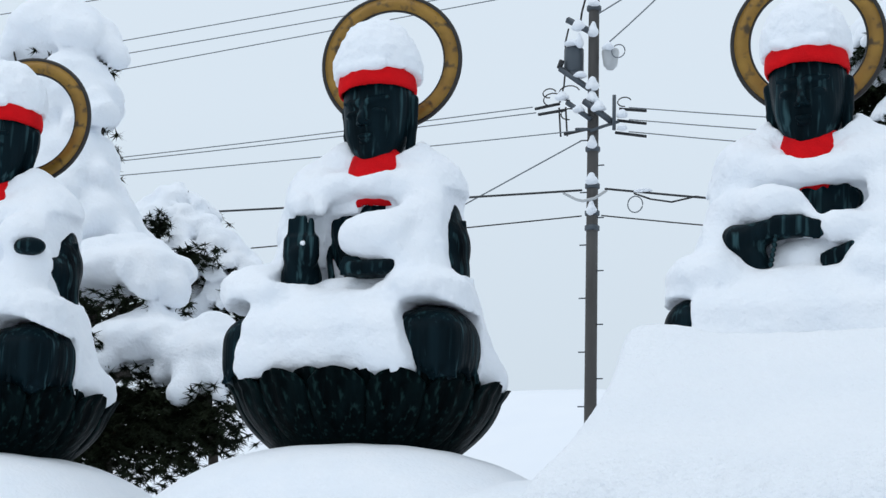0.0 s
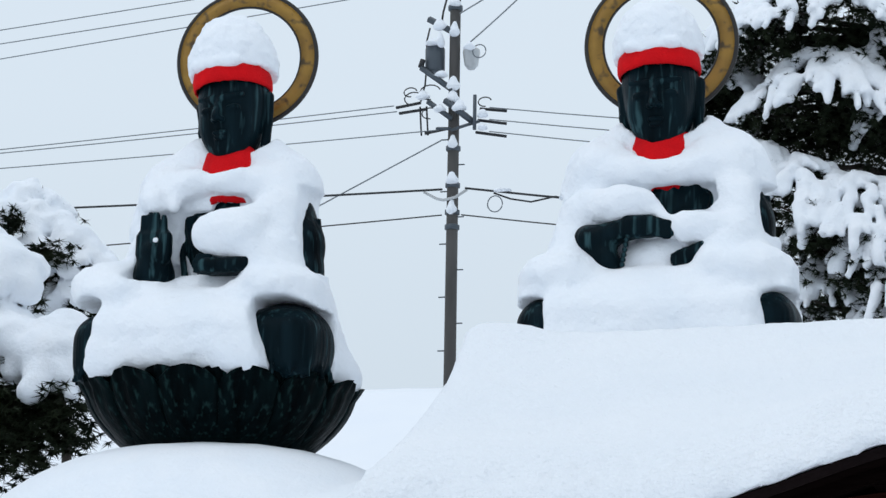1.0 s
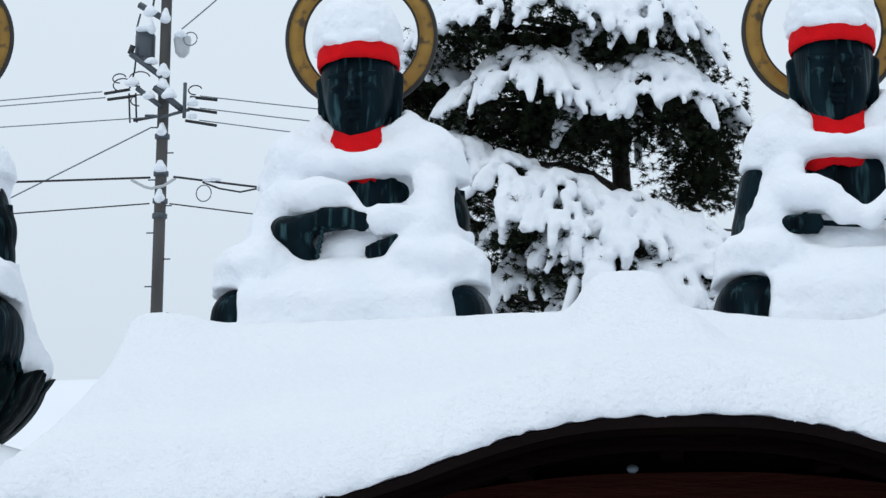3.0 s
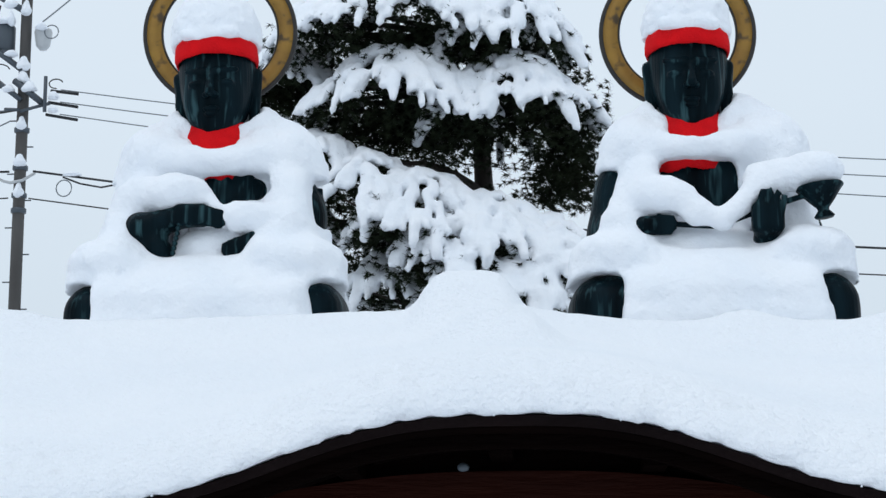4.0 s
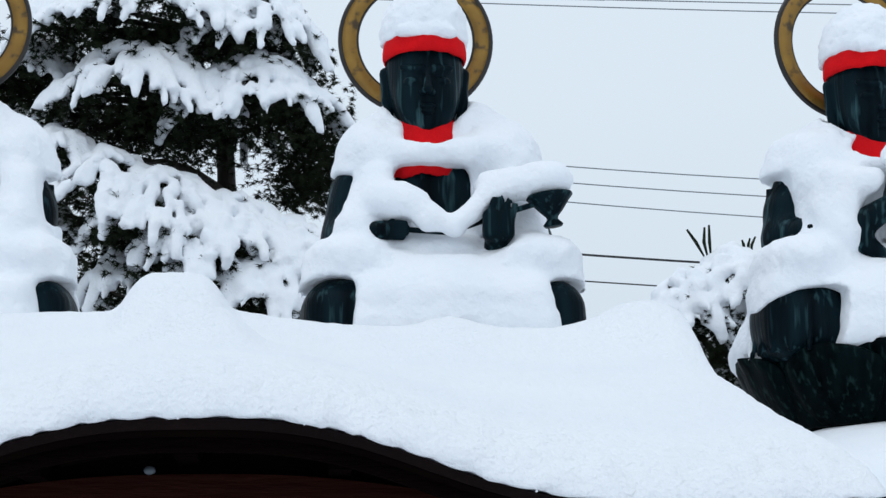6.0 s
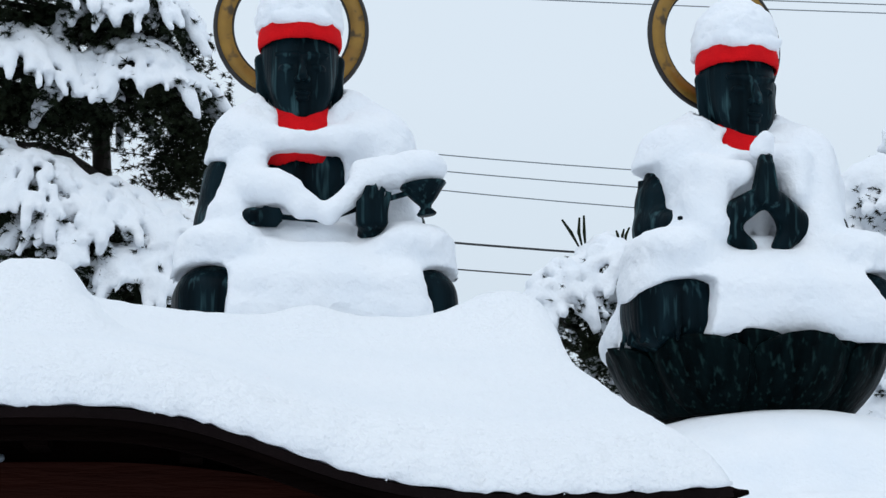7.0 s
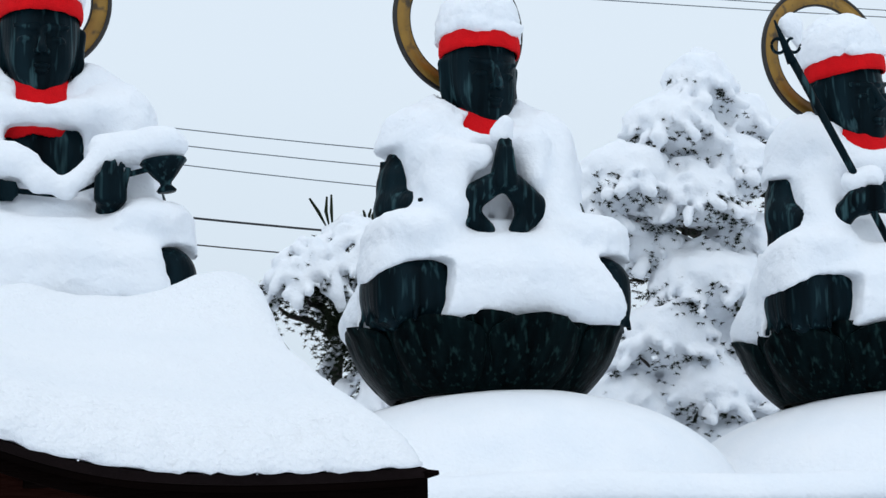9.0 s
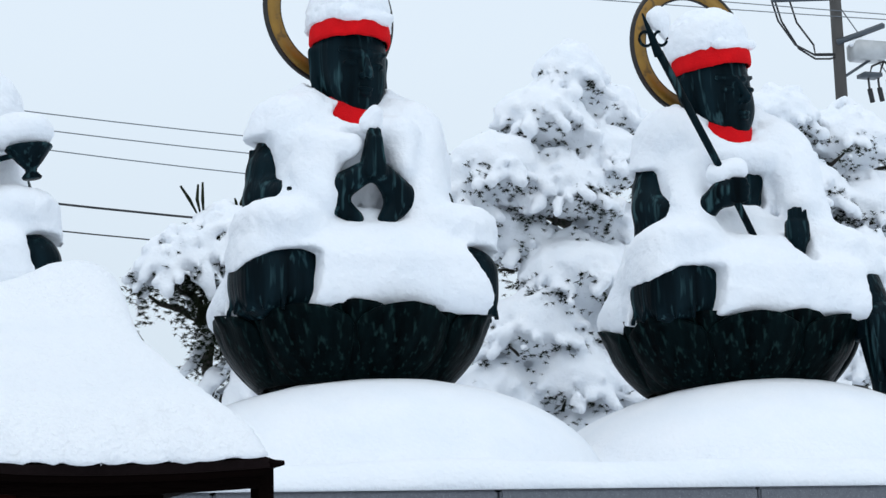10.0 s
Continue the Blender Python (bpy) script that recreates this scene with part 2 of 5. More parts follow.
def mesh_of(name, *skins):
    """One mesh from several skins."""
    vs, qs, n = [], [], 0
    for v, q in skins:
        vs.append(v)
        qs.append(q + n)
        n += len(v)
    v, q = np.concatenate(vs), np.concatenate(qs)
    me = bpy.data.meshes.new(name)
    me.vertices.add(len(v))
    me.vertices.foreach_set("co", v.astype(np.float32).ravel())
    me.loops.add(q.size)
    me.loops.foreach_set("vertex_index", q.ravel().astype(np.int32))
    me.polygons.add(len(q))
    me.polygons.foreach_set("loop_start", np.arange(0, q.size, 4, dtype=np.int32))
    me.update(calc_edges=True)
    me.validate()
    return me


def sheet(name, xs, ys, top, bottom, mat, parent=None, warp=None):
    """A closed slab between two height functions over a grid."""
    X, Y = np.meshgrid(xs, ys, indexing="ij")
    T, B = top(X, Y), bottom(X, Y)
    if warp:
        X = warp(X, Y)
    nx, ny = len(xs), len(ys)
    v = np.concatenate([np.stack([X, Y, T], -1).reshape(-1, 3), np.stack([X, Y, B], -1).reshape(-1, 3)])
    k = np.arange(nx * ny).reshape(nx, ny)
    a = np.stack([k[:-1, :-1], k[1:, :-1], k[1:, 1:], k[:-1, 1:]], -1).reshape(-1, 4)
    quads = [a, a[:, ::-1] + nx * ny]
    edge = np.concatenate([k[:, 0], k[-1, 1:], k[-2::-1, -1], k[0, -2:0:-1]])
    nxt = np.roll(edge, -1)
    quads.append(np.stack([edge + nx * ny, nxt + nx * ny, nxt, edge], 1))
    me = mesh_of(name, (v, np.concatenate(quads)))
    return link_mesh(name, me, mat, parent)


# ---- the ground, the platform and its snow ----
def rolling(x, y):
    return 0.06 * wobble(x, y, 0 * x, 3.0, 1) + 0.02 * wobble(x, y, 0 * x, 0.7, 2)


far = np.concatenate([-np.geomspace(3000, 14, 24), np.linspace(-13, 13, 60), np.geomspace(14, 3000, 24)])
ground = sheet("ground", far, far, lambda x, y: rolling(x, y), lambda x, y: 0 * x - 1.0, SNOW_FAR)
tagged(ground, "deep untouched white snow over level ground", "snow field", kind="structure")

STATUE_X = (-7.34, -4.65, -1.97, 0.77, 3.25, 5.72)
STATUE_Y, RIM_Z = 11.65, 3.10


def bank_top(x, y):
    z = 2.20 + 0 * x
    for k, c in enumerate(STATUE_X):
        u, v = (x - c - 0.05) / 1.28, (y - 11.55) / 1.25
        d = np.clip(1 - u * u * (0.8 + 0.2 * u * u) - np.abs(v) ** 2.6, 0, None)
        z = np.maximum(z, 2.22 + 0.56 * np.sqrt(d + 1e-6) ** 1.25)
    z = np.maximum(z, 2.22 + 0.34 * np.exp(-(((x + 3.25) / 0.6) ** 4)) * np.clip(1 - np.abs((y - 11.55) / 1.3) ** 2.6, 0, 1))
    z = z + 0.02 * wobble(x, y, 0 * x, 0.8, 3) + 0.006 * wobble(x, y, 0 * x, 0.16, 4)
    edge = np.clip((y - 9.93) / 0.16, 0, 1)
    return z - 0.11 * (1 - np.sqrt(1 - (1 - edge) ** 2))


platform = base("stone_platform", 0, 0, 0, "grey granite platform under the row of statues", "platform", kind="structure")
part("core", box(-9.4, 8.4, 10.12, 13.3, -0.1, 2.0), GRANITE, platform, smooth=False)
bank = sheet("snow_bank", np.arange(-9.4, 8.41, 0.05), np.arange(9.93, 13.3, 0.05), bank_top, lambda x, y: 0 * x + 2.068, SNOW)
tagged(bank, "thick rounded snow heaped over the statues' stone platform", "snow", kind="stuff")
coping = box(-0.712, 0.712, 0, 0.3, 0, 0.22, bevel=0.012)
coping_mesh = bpy.data.meshes.new("coping_stone")
coping.to_mesh(coping_mesh)
coping.free()
coping_mesh.materials.append(GRANITE)
for k in range(13):
    stone = new("coping_stone", coping_mesh)
    stone.parent = platform
    stone.location = (-9.4 + 0.73 + 1.432 * k, 9.96 + 0.004 * (k % 3), 1.846)
block_mesh = bpy.data.meshes.new("wall_stone")
wall_bm = box(-0.42, 0.42, 0, 0.18, 0, 0.44, bevel=0.012)
wall_bm.to_mesh(block_mesh)
wall_bm.free()
block_mesh.materials.append(GRANITE)
for row in range(4):
    for k in range(21):
        stone = new("wall_stone", block_mesh)
        stone.parent = platform
        stone.location = (-9.2 + 0.852 * k + 0.42 * (row % 2), 10.0 + 0.006 * ((k * 7 + row) % 3), 0.05 + 0.449 * row)


# ---- the small roofed shelter in front ----
ROOF_X, ROOF_L, ROOF_R = -0.125, -1.215, 0.935


def lift(x, y):
    """The arched rise of the front eave, fading towards the ridge."""
    u = np.abs(x - ROOF_X)
    return 0.136 * np.exp(-((u / 0.42) ** 2.8)) * np.clip(1 - (y - 4.22) / 1.15, 0, 1) + 0.018 * np.clip((u - 0.75) / 0.4, 0, 1) ** 2


def splay(x, y):
    """The verges lean and flare towards the ridge."""
    t = np.clip((np.minimum(y, 11 - y) - 4.2) / 1.3, 0, 1)
    return x - 0.10 * t + 0.08 * (x - ROOF_X) * t ** 1.5


def roof_board(x, y):
    run = np.where(y < 5.5, y - 4.22, 5.5 - 4.22 - (y - 5.5))
    return 1.803 + 0.268 * run + 0.046 * run * run + lift(x, np.where(y < 5.5, y, 11 - y))


def roof_snow(x, y):
    near = np.minimum(y, 11 - y)
    side = np.minimum(x - ROOF_L, ROOF_R - x)
    front = np.clip((near - 4.165 - 0.007 * wobble(x, 0 * y, 0 * x, 0.022, 12)) / 0.17, 0, 1)
    flank = np.clip(side / (0.16 - 0.11 * np.exp(-(((y - 5.5) / 0.22) ** 2))), 0, 1)
    t = np.sqrt(1 - (1 - front) ** 2) * (0.35 + 0.65 * np.sqrt(1 - (1 - flank) ** 2))
    z = roof_board(x, np.clip(y, 4.215, 6.785)) + 0.006 + 0.088 * t
    ridge = np.exp(-(((y - 5.5) / 0.16) ** 2))
    z = z + 0.015 * ridge
    # snow over the ornament on the ridge, and over the ridge ends
    z = z - 0.030 * np.clip((x + 0.05) / 0.22, 0, 1) * np.clip((near - 4.6) / 0.6, 0, 1)
    z = z + 0.104 * np.exp(-((np.abs(x + 0.150) / 0.105) ** 5.0) - (np.abs(y - 5.35) / 0.16) ** 3) + 0.022 * np.exp(-(((x + 0.11) / 0.24) ** 2) - ((y - 5.3) / 0.25) ** 2) * (1 + 0.25 * wobble(x, y, 0 * x, 0.12, 6))
    z = z + 0.066 * np.exp(-((np.abs(x + 0.105) / 0.10) ** 3) - (np.abs(y - 5.02) / 0.13) ** 3) * (1 + 0.5 * wobble(x, y, 0 * x, 0.07, 9))
    z = z + 0.056 * np.exp(-((np.abs(x - 0.825) / 0.10) ** 2.2) - ((y - 5.5) / 0.14) ** 2)
    z = z + 0.022 * np.exp(-((np.abs(x + 1.12) / 0.09) ** 2.2) - ((y - 5.5) / 0.13) ** 2)
    z = z + 0.026 * np.exp(-((np.abs(x - 0.425) / 0.07) ** 2.2) - ((y - 5.5) / 0.12) ** 2)
    grain = 0.008 * wobble(x, y, 0 * x, 0.030, 7) + 0.010 * wobble(x, y, 0 * x, 0.017, 8)
    z = z + 0.010 * wobble(x, y, 0 * x, 0.3, 5) + grain * np.clip(1.25 - front, 0.10, 1)
    return np.maximum(z, roof_board(x, np.clip(y, 4.215, 6.785)) + 0.009)


shelter = base("roofed_shelter", ROOF_X, 5.5, 0, "low dark wooden shelter with an arched front gable under snow", "shelter")


def on_shelter(name, bm, mat, label="", smooth=False):
    ob = part(name, bm, mat, shelter, label, smooth)
    ob.matrix_parent_inverse = shelter.matrix_world.inverted()
    return ob


xs_roof = np.arange(ROOF_L, ROOF_R + 0.001, 0.012)
roof_cover = sheet("roof_snow", xs_roof, np.concatenate([np.arange(4.165, 4.5, 0.009), np.arange(4.5, 6.5, 0.025), np.arange(6.5, 6.815, 0.02)]), roof_snow, lambda x, y: roof_board(x, np.maximum(y, 4.22)) + 0.004 - 0.007 * np.clip(0.4 + wobble(x, 0 * y, 0 * x, 0.015, 11), 0, 1.2) * (y < 4.190), SNOW_ROOF, warp=splay)
tagged(roof_cover, "thick grainy snow lying over the shelter's roof", "snow", kind="stuff")
deck = sheet("roof_deck", np.linspace(ROOF_L - 0.01, ROOF_R + 0.01, 80), np.linspace(4.20, 6.80, 40), roof_board, lambda x, y: roof_board(x, y) - 0.022, WOOD_SHADED, shelter, splay)
deck.matrix_parent_inverse = shelter.matrix_world.inverted()


def eave_strip(y0, y1, drop0, drop1, x0=ROOF_L, x1=ROOF_R, n=70, curve=1.0):
    """A board that follows the arched eave."""
    bm = bmesh.new()
    rows = []
    for i in range(n + 1):
        x = x0 + (x1 - x0) * i / n
        z = float(roof_board(np.array(x), np.array(4.22)))
        z = 1.803 + (z - 1.803) * curve
        rows.append([bm.verts.new((x, y, z - d)) for y, d in ((y0, drop0), (y1, drop0), (y1, drop1), (y0, drop1))])
    for a, b in zip(rows, rows[1:]):
        for k in range(4):
            bm.faces.new((a[k], a[(k + 1) % 4], b[(k + 1) % 4], b[k]))
    bm.faces.new(rows[0])
    bm.faces.new(rows[-1][::-1])
    bmesh.ops.recalc_face_normals(bm, faces=bm.faces)
    return bm


on_shelter("fascia", eave_strip(4.195, 4.225, 0.000, 0.016, ROOF_L - 0.015, ROOF_R + 0.008), WOOD_EDGE)
# Boards behind the fascia carry the eave's shade in their near-black colour.
on_shelter("gable_board", eave_strip(4.235, 4.26, 0.020, 0.045), WOOD_SHADED)
on_shelter("arched_beam", eave_strip(4.42, 4.50, 0.030, 0.115, -1.05, 0.80), WOOD_SHADED)
pediment = on_shelter("pediment", eave_strip(4.62, 4.65, 0.045, 0.40, -0.95, 0.70), WOOD_SHADED, "boarded pediment, near black with the roof's shade in its colour")
on_shelter("curved_panel", eave_strip(4.385, 4.41, -0.012, 0.10, -0.85, 0.60, curve=0.42), WOOD_RED, "reddish brown curved panel")
on_shelter("tie_beam", box(-1.1, 0.85, 4.44, 4.56, 1.56, 1.665, bevel=0.008), WOOD_RED)
on_shelter("tie_beam", box(-1.1, 0.85, 6.44, 6.56, 1.56, 1.665, bevel=0.008), WOOD_SHADED)
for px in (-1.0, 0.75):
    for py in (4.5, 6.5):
        on_shelter("post", box(px - 0.055, px + 0.055, py - 0.055, py + 0.055, 0.0, 1.80, bevel=0.008), WOOD_SHADED)
    on_shelter("side_beam", box(px - 0.04, px + 0.04, 4.25, 6.75, 1.68, 1.76, bevel=0.008), WOOD_SHADED)
    on_shelter("verge_board", box(px + (0.185 if px > 0 else -0.235), px + (0.21 if px > 0 else -0.21), 4.24, 4.30, 1.70, 1.80), WOOD_SHADED)
on_shelter("back_panel", box(-1.0, 0.75, 6.49, 6.52, 0.3, 1.9), WOOD_SHADED)
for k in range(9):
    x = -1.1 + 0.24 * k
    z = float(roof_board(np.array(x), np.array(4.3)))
    on_shelter("rafter", box(x - 0.018, x + 0.018, 4.28, 4.62, z - 0.062, z - 0.024), WOOD_SHADED)
boss = bmesh.new()
bmesh.ops.create_uvsphere(boss, u_segments=16, v_segments=10, radius=0.009, matrix=Matrix.Translation((-0.203, 4.378, 1.878)) @ Matrix.Diagonal((1.1, 0.6, 0.8, 1)))
on_shelter("metal_boss", boss, STEEL, "small grey metal boss on the curved panel", smooth=True)
hook = tube([(0.925, 4.21, 1.812), (0.950, 4.20, 1.804), (0.968, 4.20, 1.806)], [0.010, 0.008, 0.004], 6)
on_shelter("eave_tip", hook, WOOD_SHADED)

# loose crumbs of snow along the eave
rng = random.Random(21)
crumb = bmesh.new()
for k in range(26):
    cx = rng.uniform(ROOF_L, ROOF_R)
    cz = float(roof_board(np.array(cx), np.array(4.22))) + rng.uniform(-0.002, 0.006)
    size = rng.uniform(0.0012, 0.0028)
    bmesh.ops.create_icosphere(crumb, subdivisions=1, radius=size, matrix=pose(cx, 4.172 + abs(rng.gauss(0, 0.006)), cz, rng.uniform(0, 90), rng.uniform(0, 90), 0) @ Matrix.Diagonal((1, 1.2, 0.8, 1)))
tagged(link("snow_crumbs", crumb, SNOW_ROOF), "loose crumbs of snow along the eave's edge", "snow", kind="stuff")


# ---- statues ----
def head_skin():
    """A bald, calm head, cap line at 1.78, chin at 1.36; its centre is at x = y = 0."""
    f = Field((-0.34, -0.36, 1.28), (0.34, 0.34, 2.02), 0.0105)
    f.ball((0, 0.02, 1.70), (0.225, 0.245, 0.27), 0.03)
    f.ball((0, -0.045, 1.555), (0.202, 0.19, 0.21), 0.06)
    f.ball((0, -0.118, 1.397), (0.105, 0.100, 0.072), 0.06)
    for s in (-1, 1):
        f.ball((s * 0.090, -0.130, 1.515), (0.082, 0.066, 0.105), 0.05)
        f.rod((s * 0.03, -0.234, 1.672), (s * 0.15, -0.188, 1.690), 0.019, 0.012, 0.012)
        f.ball((s * 0.085, -0.252, 1.628), (0.064, 0.040, 0.026), 0.012, cut=True)
        f.ball((s * 0.085, -0.205, 1.612), (0.054, 0.034, 0.022), 0.008)
        f.rod((s * 0.228, 0.02, 1.71), (s * 0.238, 0.01, 1.56), 0.036, 0.028, 0.012)
        f.rod((s * 0.238, 0.005, 1.56), (s * 0.226, -0.01, 1.42), 0.028, 0.034, 0.012)
        f.ball((s * 0.270, -0.01, 1.64), (0.018, 0.020, 0.05), 0.010, cut=True)
        f.ball((s * 0.028, -0.248, 1.545), (0.022, 0.022, 0.017), 0.012)
    f.rod((0, -0.224, 1.668), (0, -0.282, 1.555), 0.016, 0.028, 0.014)
    f.ball((0, -0.234, 1.475), (0.058, 0.022, 0.012), 0.010)
    f.ball((0, -0.228, 1.448), (0.046, 0.026, 0.015), 0.010)
    f.ball((0, -0.256, 1.462), (0.068, 0.022, 0.006), 0.005, cut=True)
    f.rod((0, 0.02, 1.25), (0, 0.0, 1.45), 0.14, 0.13, 0.03)
    v, q = f.skin()
    low = np.clip(1.76 - v[:, 2], 0, None)
    v[:, 2] -= 0.09 * low
    v[:, 0] *= 1 - 0.34 * low
    return v, q


NECK = 1.36


def posed(skin, at, turn=0.0, roll=0.0):
    """Turns the head on its neck, leans it sideways and sets it in place."""
    m = np.array(pose(at[0], at[1], at[2] + NECK, 0, roll, turn) @ pose(0, 0, -NECK))
    v, q = skin
    return v @ m[:3, :3].T + m[:3, 3], q


HEAD = head_skin()


GRID = ((-1.05, -0.92, -0.10), (1.05, 0.60, 1.66), 0.0165)


def body_field():
    """The seated robe, from the lap to the shoulders."""
    f = Field(*GRID)
    f.ball((0, 0.10, 0.22), (0.62, 0.45, 0.30), 0.1)
    for s in (-1, 1):
        f.ball((s * 0.52, -0.24, 0.21), (0.255, 0.34, 0.26), 0.06)
        f.slab((s * 0.50, -0.32, 0.19), (0.11, 0.10, 0.07), 0.14, 0.06)
        f.rod((s * 0.46, -0.42, 0.14), (s * 0.05, -0.50, 0.14), 0.13, 0.12, 0.08)
        f.rod((s * 0.34, 0.08, 1.10), (s * 0.45, 0.03, 0.88), 0.15, 0.15, 0.08)
        f.rod((s * 0.45, 0.03, 0.92), (s * 0.50, -0.02, 0.45), 0.14, 0.14, 0.07)
        f.rod((s * 0.12, 0.06, 1.25), (s * 0.36, 0.08, 1.07), 0.13, 0.15, 0.08)
    f.ball((0, 0.08, 0.78), (0.37, 0.26, 0.62), 0.08)
    f.ball((0, -0.02, 0.98), (0.30, 0.20, 0.26), 0.08)
    # folds of the robe on the chest, the hanging sleeves and the knees
    for s in (-1, 1):
        f.rod((s * 0.24, -0.14, 1.20), (s * 0.05, -0.22, 0.66), 0.026, 0.032, 0.02)
        f.rod((s * 0.15, -0.18, 1.16), (s * 0.02, -0.215, 0.72), 0.016, 0.018, 0.015)
        f.rod((s * 0.26, -0.14, 1.02), (s * 0.17, -0.21, 0.66), 0.018, 0.022, 0.015)
        for k, (y, r) in enumerate(((0.04, 0.020), (-0.03, 0.024), (-0.10, 0.020))):
            f.rod((s * (0.575 - 0.03 * k), y, 1.04 - 0.05 * k), (s * (0.625 - 0.02 * k), y - 0.03, 0.45), r * 0.7, r, 0.012)
        for k in range(5):
            a = radians(8 + 22 * k)
            f.rod((s * (0.50 + 0.20 * math.sin(a)), -0.26 - 0.29 * math.cos(a), 0.33), (s * (0.52 + 0.26 * math.sin(a)), -0.26 - 0.34 * math.cos(a), 0.02), 0.010, 0.016, 0.012)
    return f


def fingers(f, x, y, z, dx, dz, spread=0.024, length=0.11, r=0.017):
    """Four fingers, side by side across (spread, 0, 0), pointing along (dx, 0, dz)."""
    for k in range(4):
        o = (k - 1.5) * spread
        n = length * (0.9, 1.04, 1.0, 0.84)[k]
        f.rod((x + o * dz, y, z - o * dx), (x + o * dz + n * dx, y - 0.012, z - o * dx + n * dz), r, r * 0.82, 0.006)


DRAPE = body_field()
DRAPE.d = np.minimum.reduce([np.roll(DRAPE.d, k, 2) for k in range(7)]) - 0.016
DRAPE.d[:, :, :7] = 1.0


def snow_field():
    """Snow lying on every upper face of the robe, to which the heavier masses are added."""
    f = Field(*GRID)
    f.d = DRAPE.d.copy()
    return f


def bare(f, *spots):
    """Takes the snow away where the bronze shows: rows of centre and radii."""
    for c, r in spots:
        f.ball(c, r, 0.012, cut=True)


def bare_box(f, c, half, r=0.05, turn=None):
    f.slab(c, half, r, 0.012, turn, cut=True)


def bare_neck(f, x=0.0, low=1.22):
    """Opens the collar of snow below the chin."""
    f.ball((x, -0.25, low + 0.105), (0.140, 0.20, 0.105), 0.02, cut=True)
    f.ball((x, -0.06, low + 0.37), (0.255, 0.26, 0.22), 0.02, cut=True)


def bare_knee(f, side, x_high, x_low, top, back=-0.05):
    f.wedge(side, x_low, x_high, -0.12, top, -0.95, back, 0.05)


def bare_arm(f, side, x_high, x_low, z0, z1):
    f.wedge(side, x_low, x_high, z0, z1, -0.30, 0.50, 0.02)


def mantle(f, lift=0.0, dip=0.0, bare_l=0.0, bare_r=0.0):
    """Snow heaped round the neck up to the ears, on both shoulders and down the upper arms."""
    for q in (-1, 1):
        f.rod((q * 0.20, 0.06, 1.34 + lift), (q * 0.38, 0.03, 1.20 + lift * 0.6), 0.175, 0.175, 0.1)
        f.rod((q * 0.38, 0.02, 1.20 + lift * 0.6), (q * 0.44, -0.02, 1.02), 0.170, 0.14, 0.1)
    f.ball((0, 0.26, 1.36 + lift), (0.32, 0.18, 0.20), 0.1)
    for q in (-1, 1):
        o = bare_l if q < 0 else bare_r
        f.rod((q * 0.34, -0.12, 1.20), (q * 0.12, -0.25, 1.170 - dip), 0.135, 0.084, 0.08)
        f.rod((q * (0.38 - o), -0.10, 1.12), (q * (0.40 - o), -0.20, 0.80), 0.12, 0.11, 0.08)
        f.rod((q * (0.40 - o), -0.20, 0.80), (q * (0.44 - o * 0.5), -0.24, 0.50), 0.11, 0.15, 0.10)
    f.rod((-0.13, -0.25, 1.170 - dip), (0.13, -0.25, 1.170 - dip), 0.076, 0.076, 0.06)


def lap(f, half=0.42, shift=0.0, top=0.40, knee=0.53, hips=(-1, 1)):
    """Snow on the lap and knees, hanging in front down to the lotus."""
    f.ball((shift * 0.5, -0.16, top), (0.50, 0.40, 0.20), 0.1)
    f.ball((shift, -0.36, 0.28), (half + 0.16, 0.34, 0.27), 0.1)
    f.slab((shift, -0.58, 0.20), (half, 0.05, 0.07), 0.11, 0.1)
    f.slab((shift, -0.62, 0.12), (half + 0.06, 0.04, 0.02), 0.08, 0.06)
    for q in (-1, 1):
        f.ball((q * 0.50, -0.32, knee), (0.262, 0.31, 0.150), 0.07)
        f.rod((q * 0.34, -0.34, knee - 0.03), (q * 0.14, -0.46, top - 0.02), 0.12, 0.12, 0.1)
        f.rod((q * 0.40, -0.06, 0.78), (q * 0.52, -0.26, 0.47), 0.11, 0.13, 0.1)
        if q in hips:
            f.ball((q * 0.69, 0.12, 0.09), (0.12, 0.28, 0.15), 0.08)
            f.rod((q * 0.58, 0.04, 0.48), (q * 0.69, 0.08, 0.10), 0.10, 0.09, 0.1)


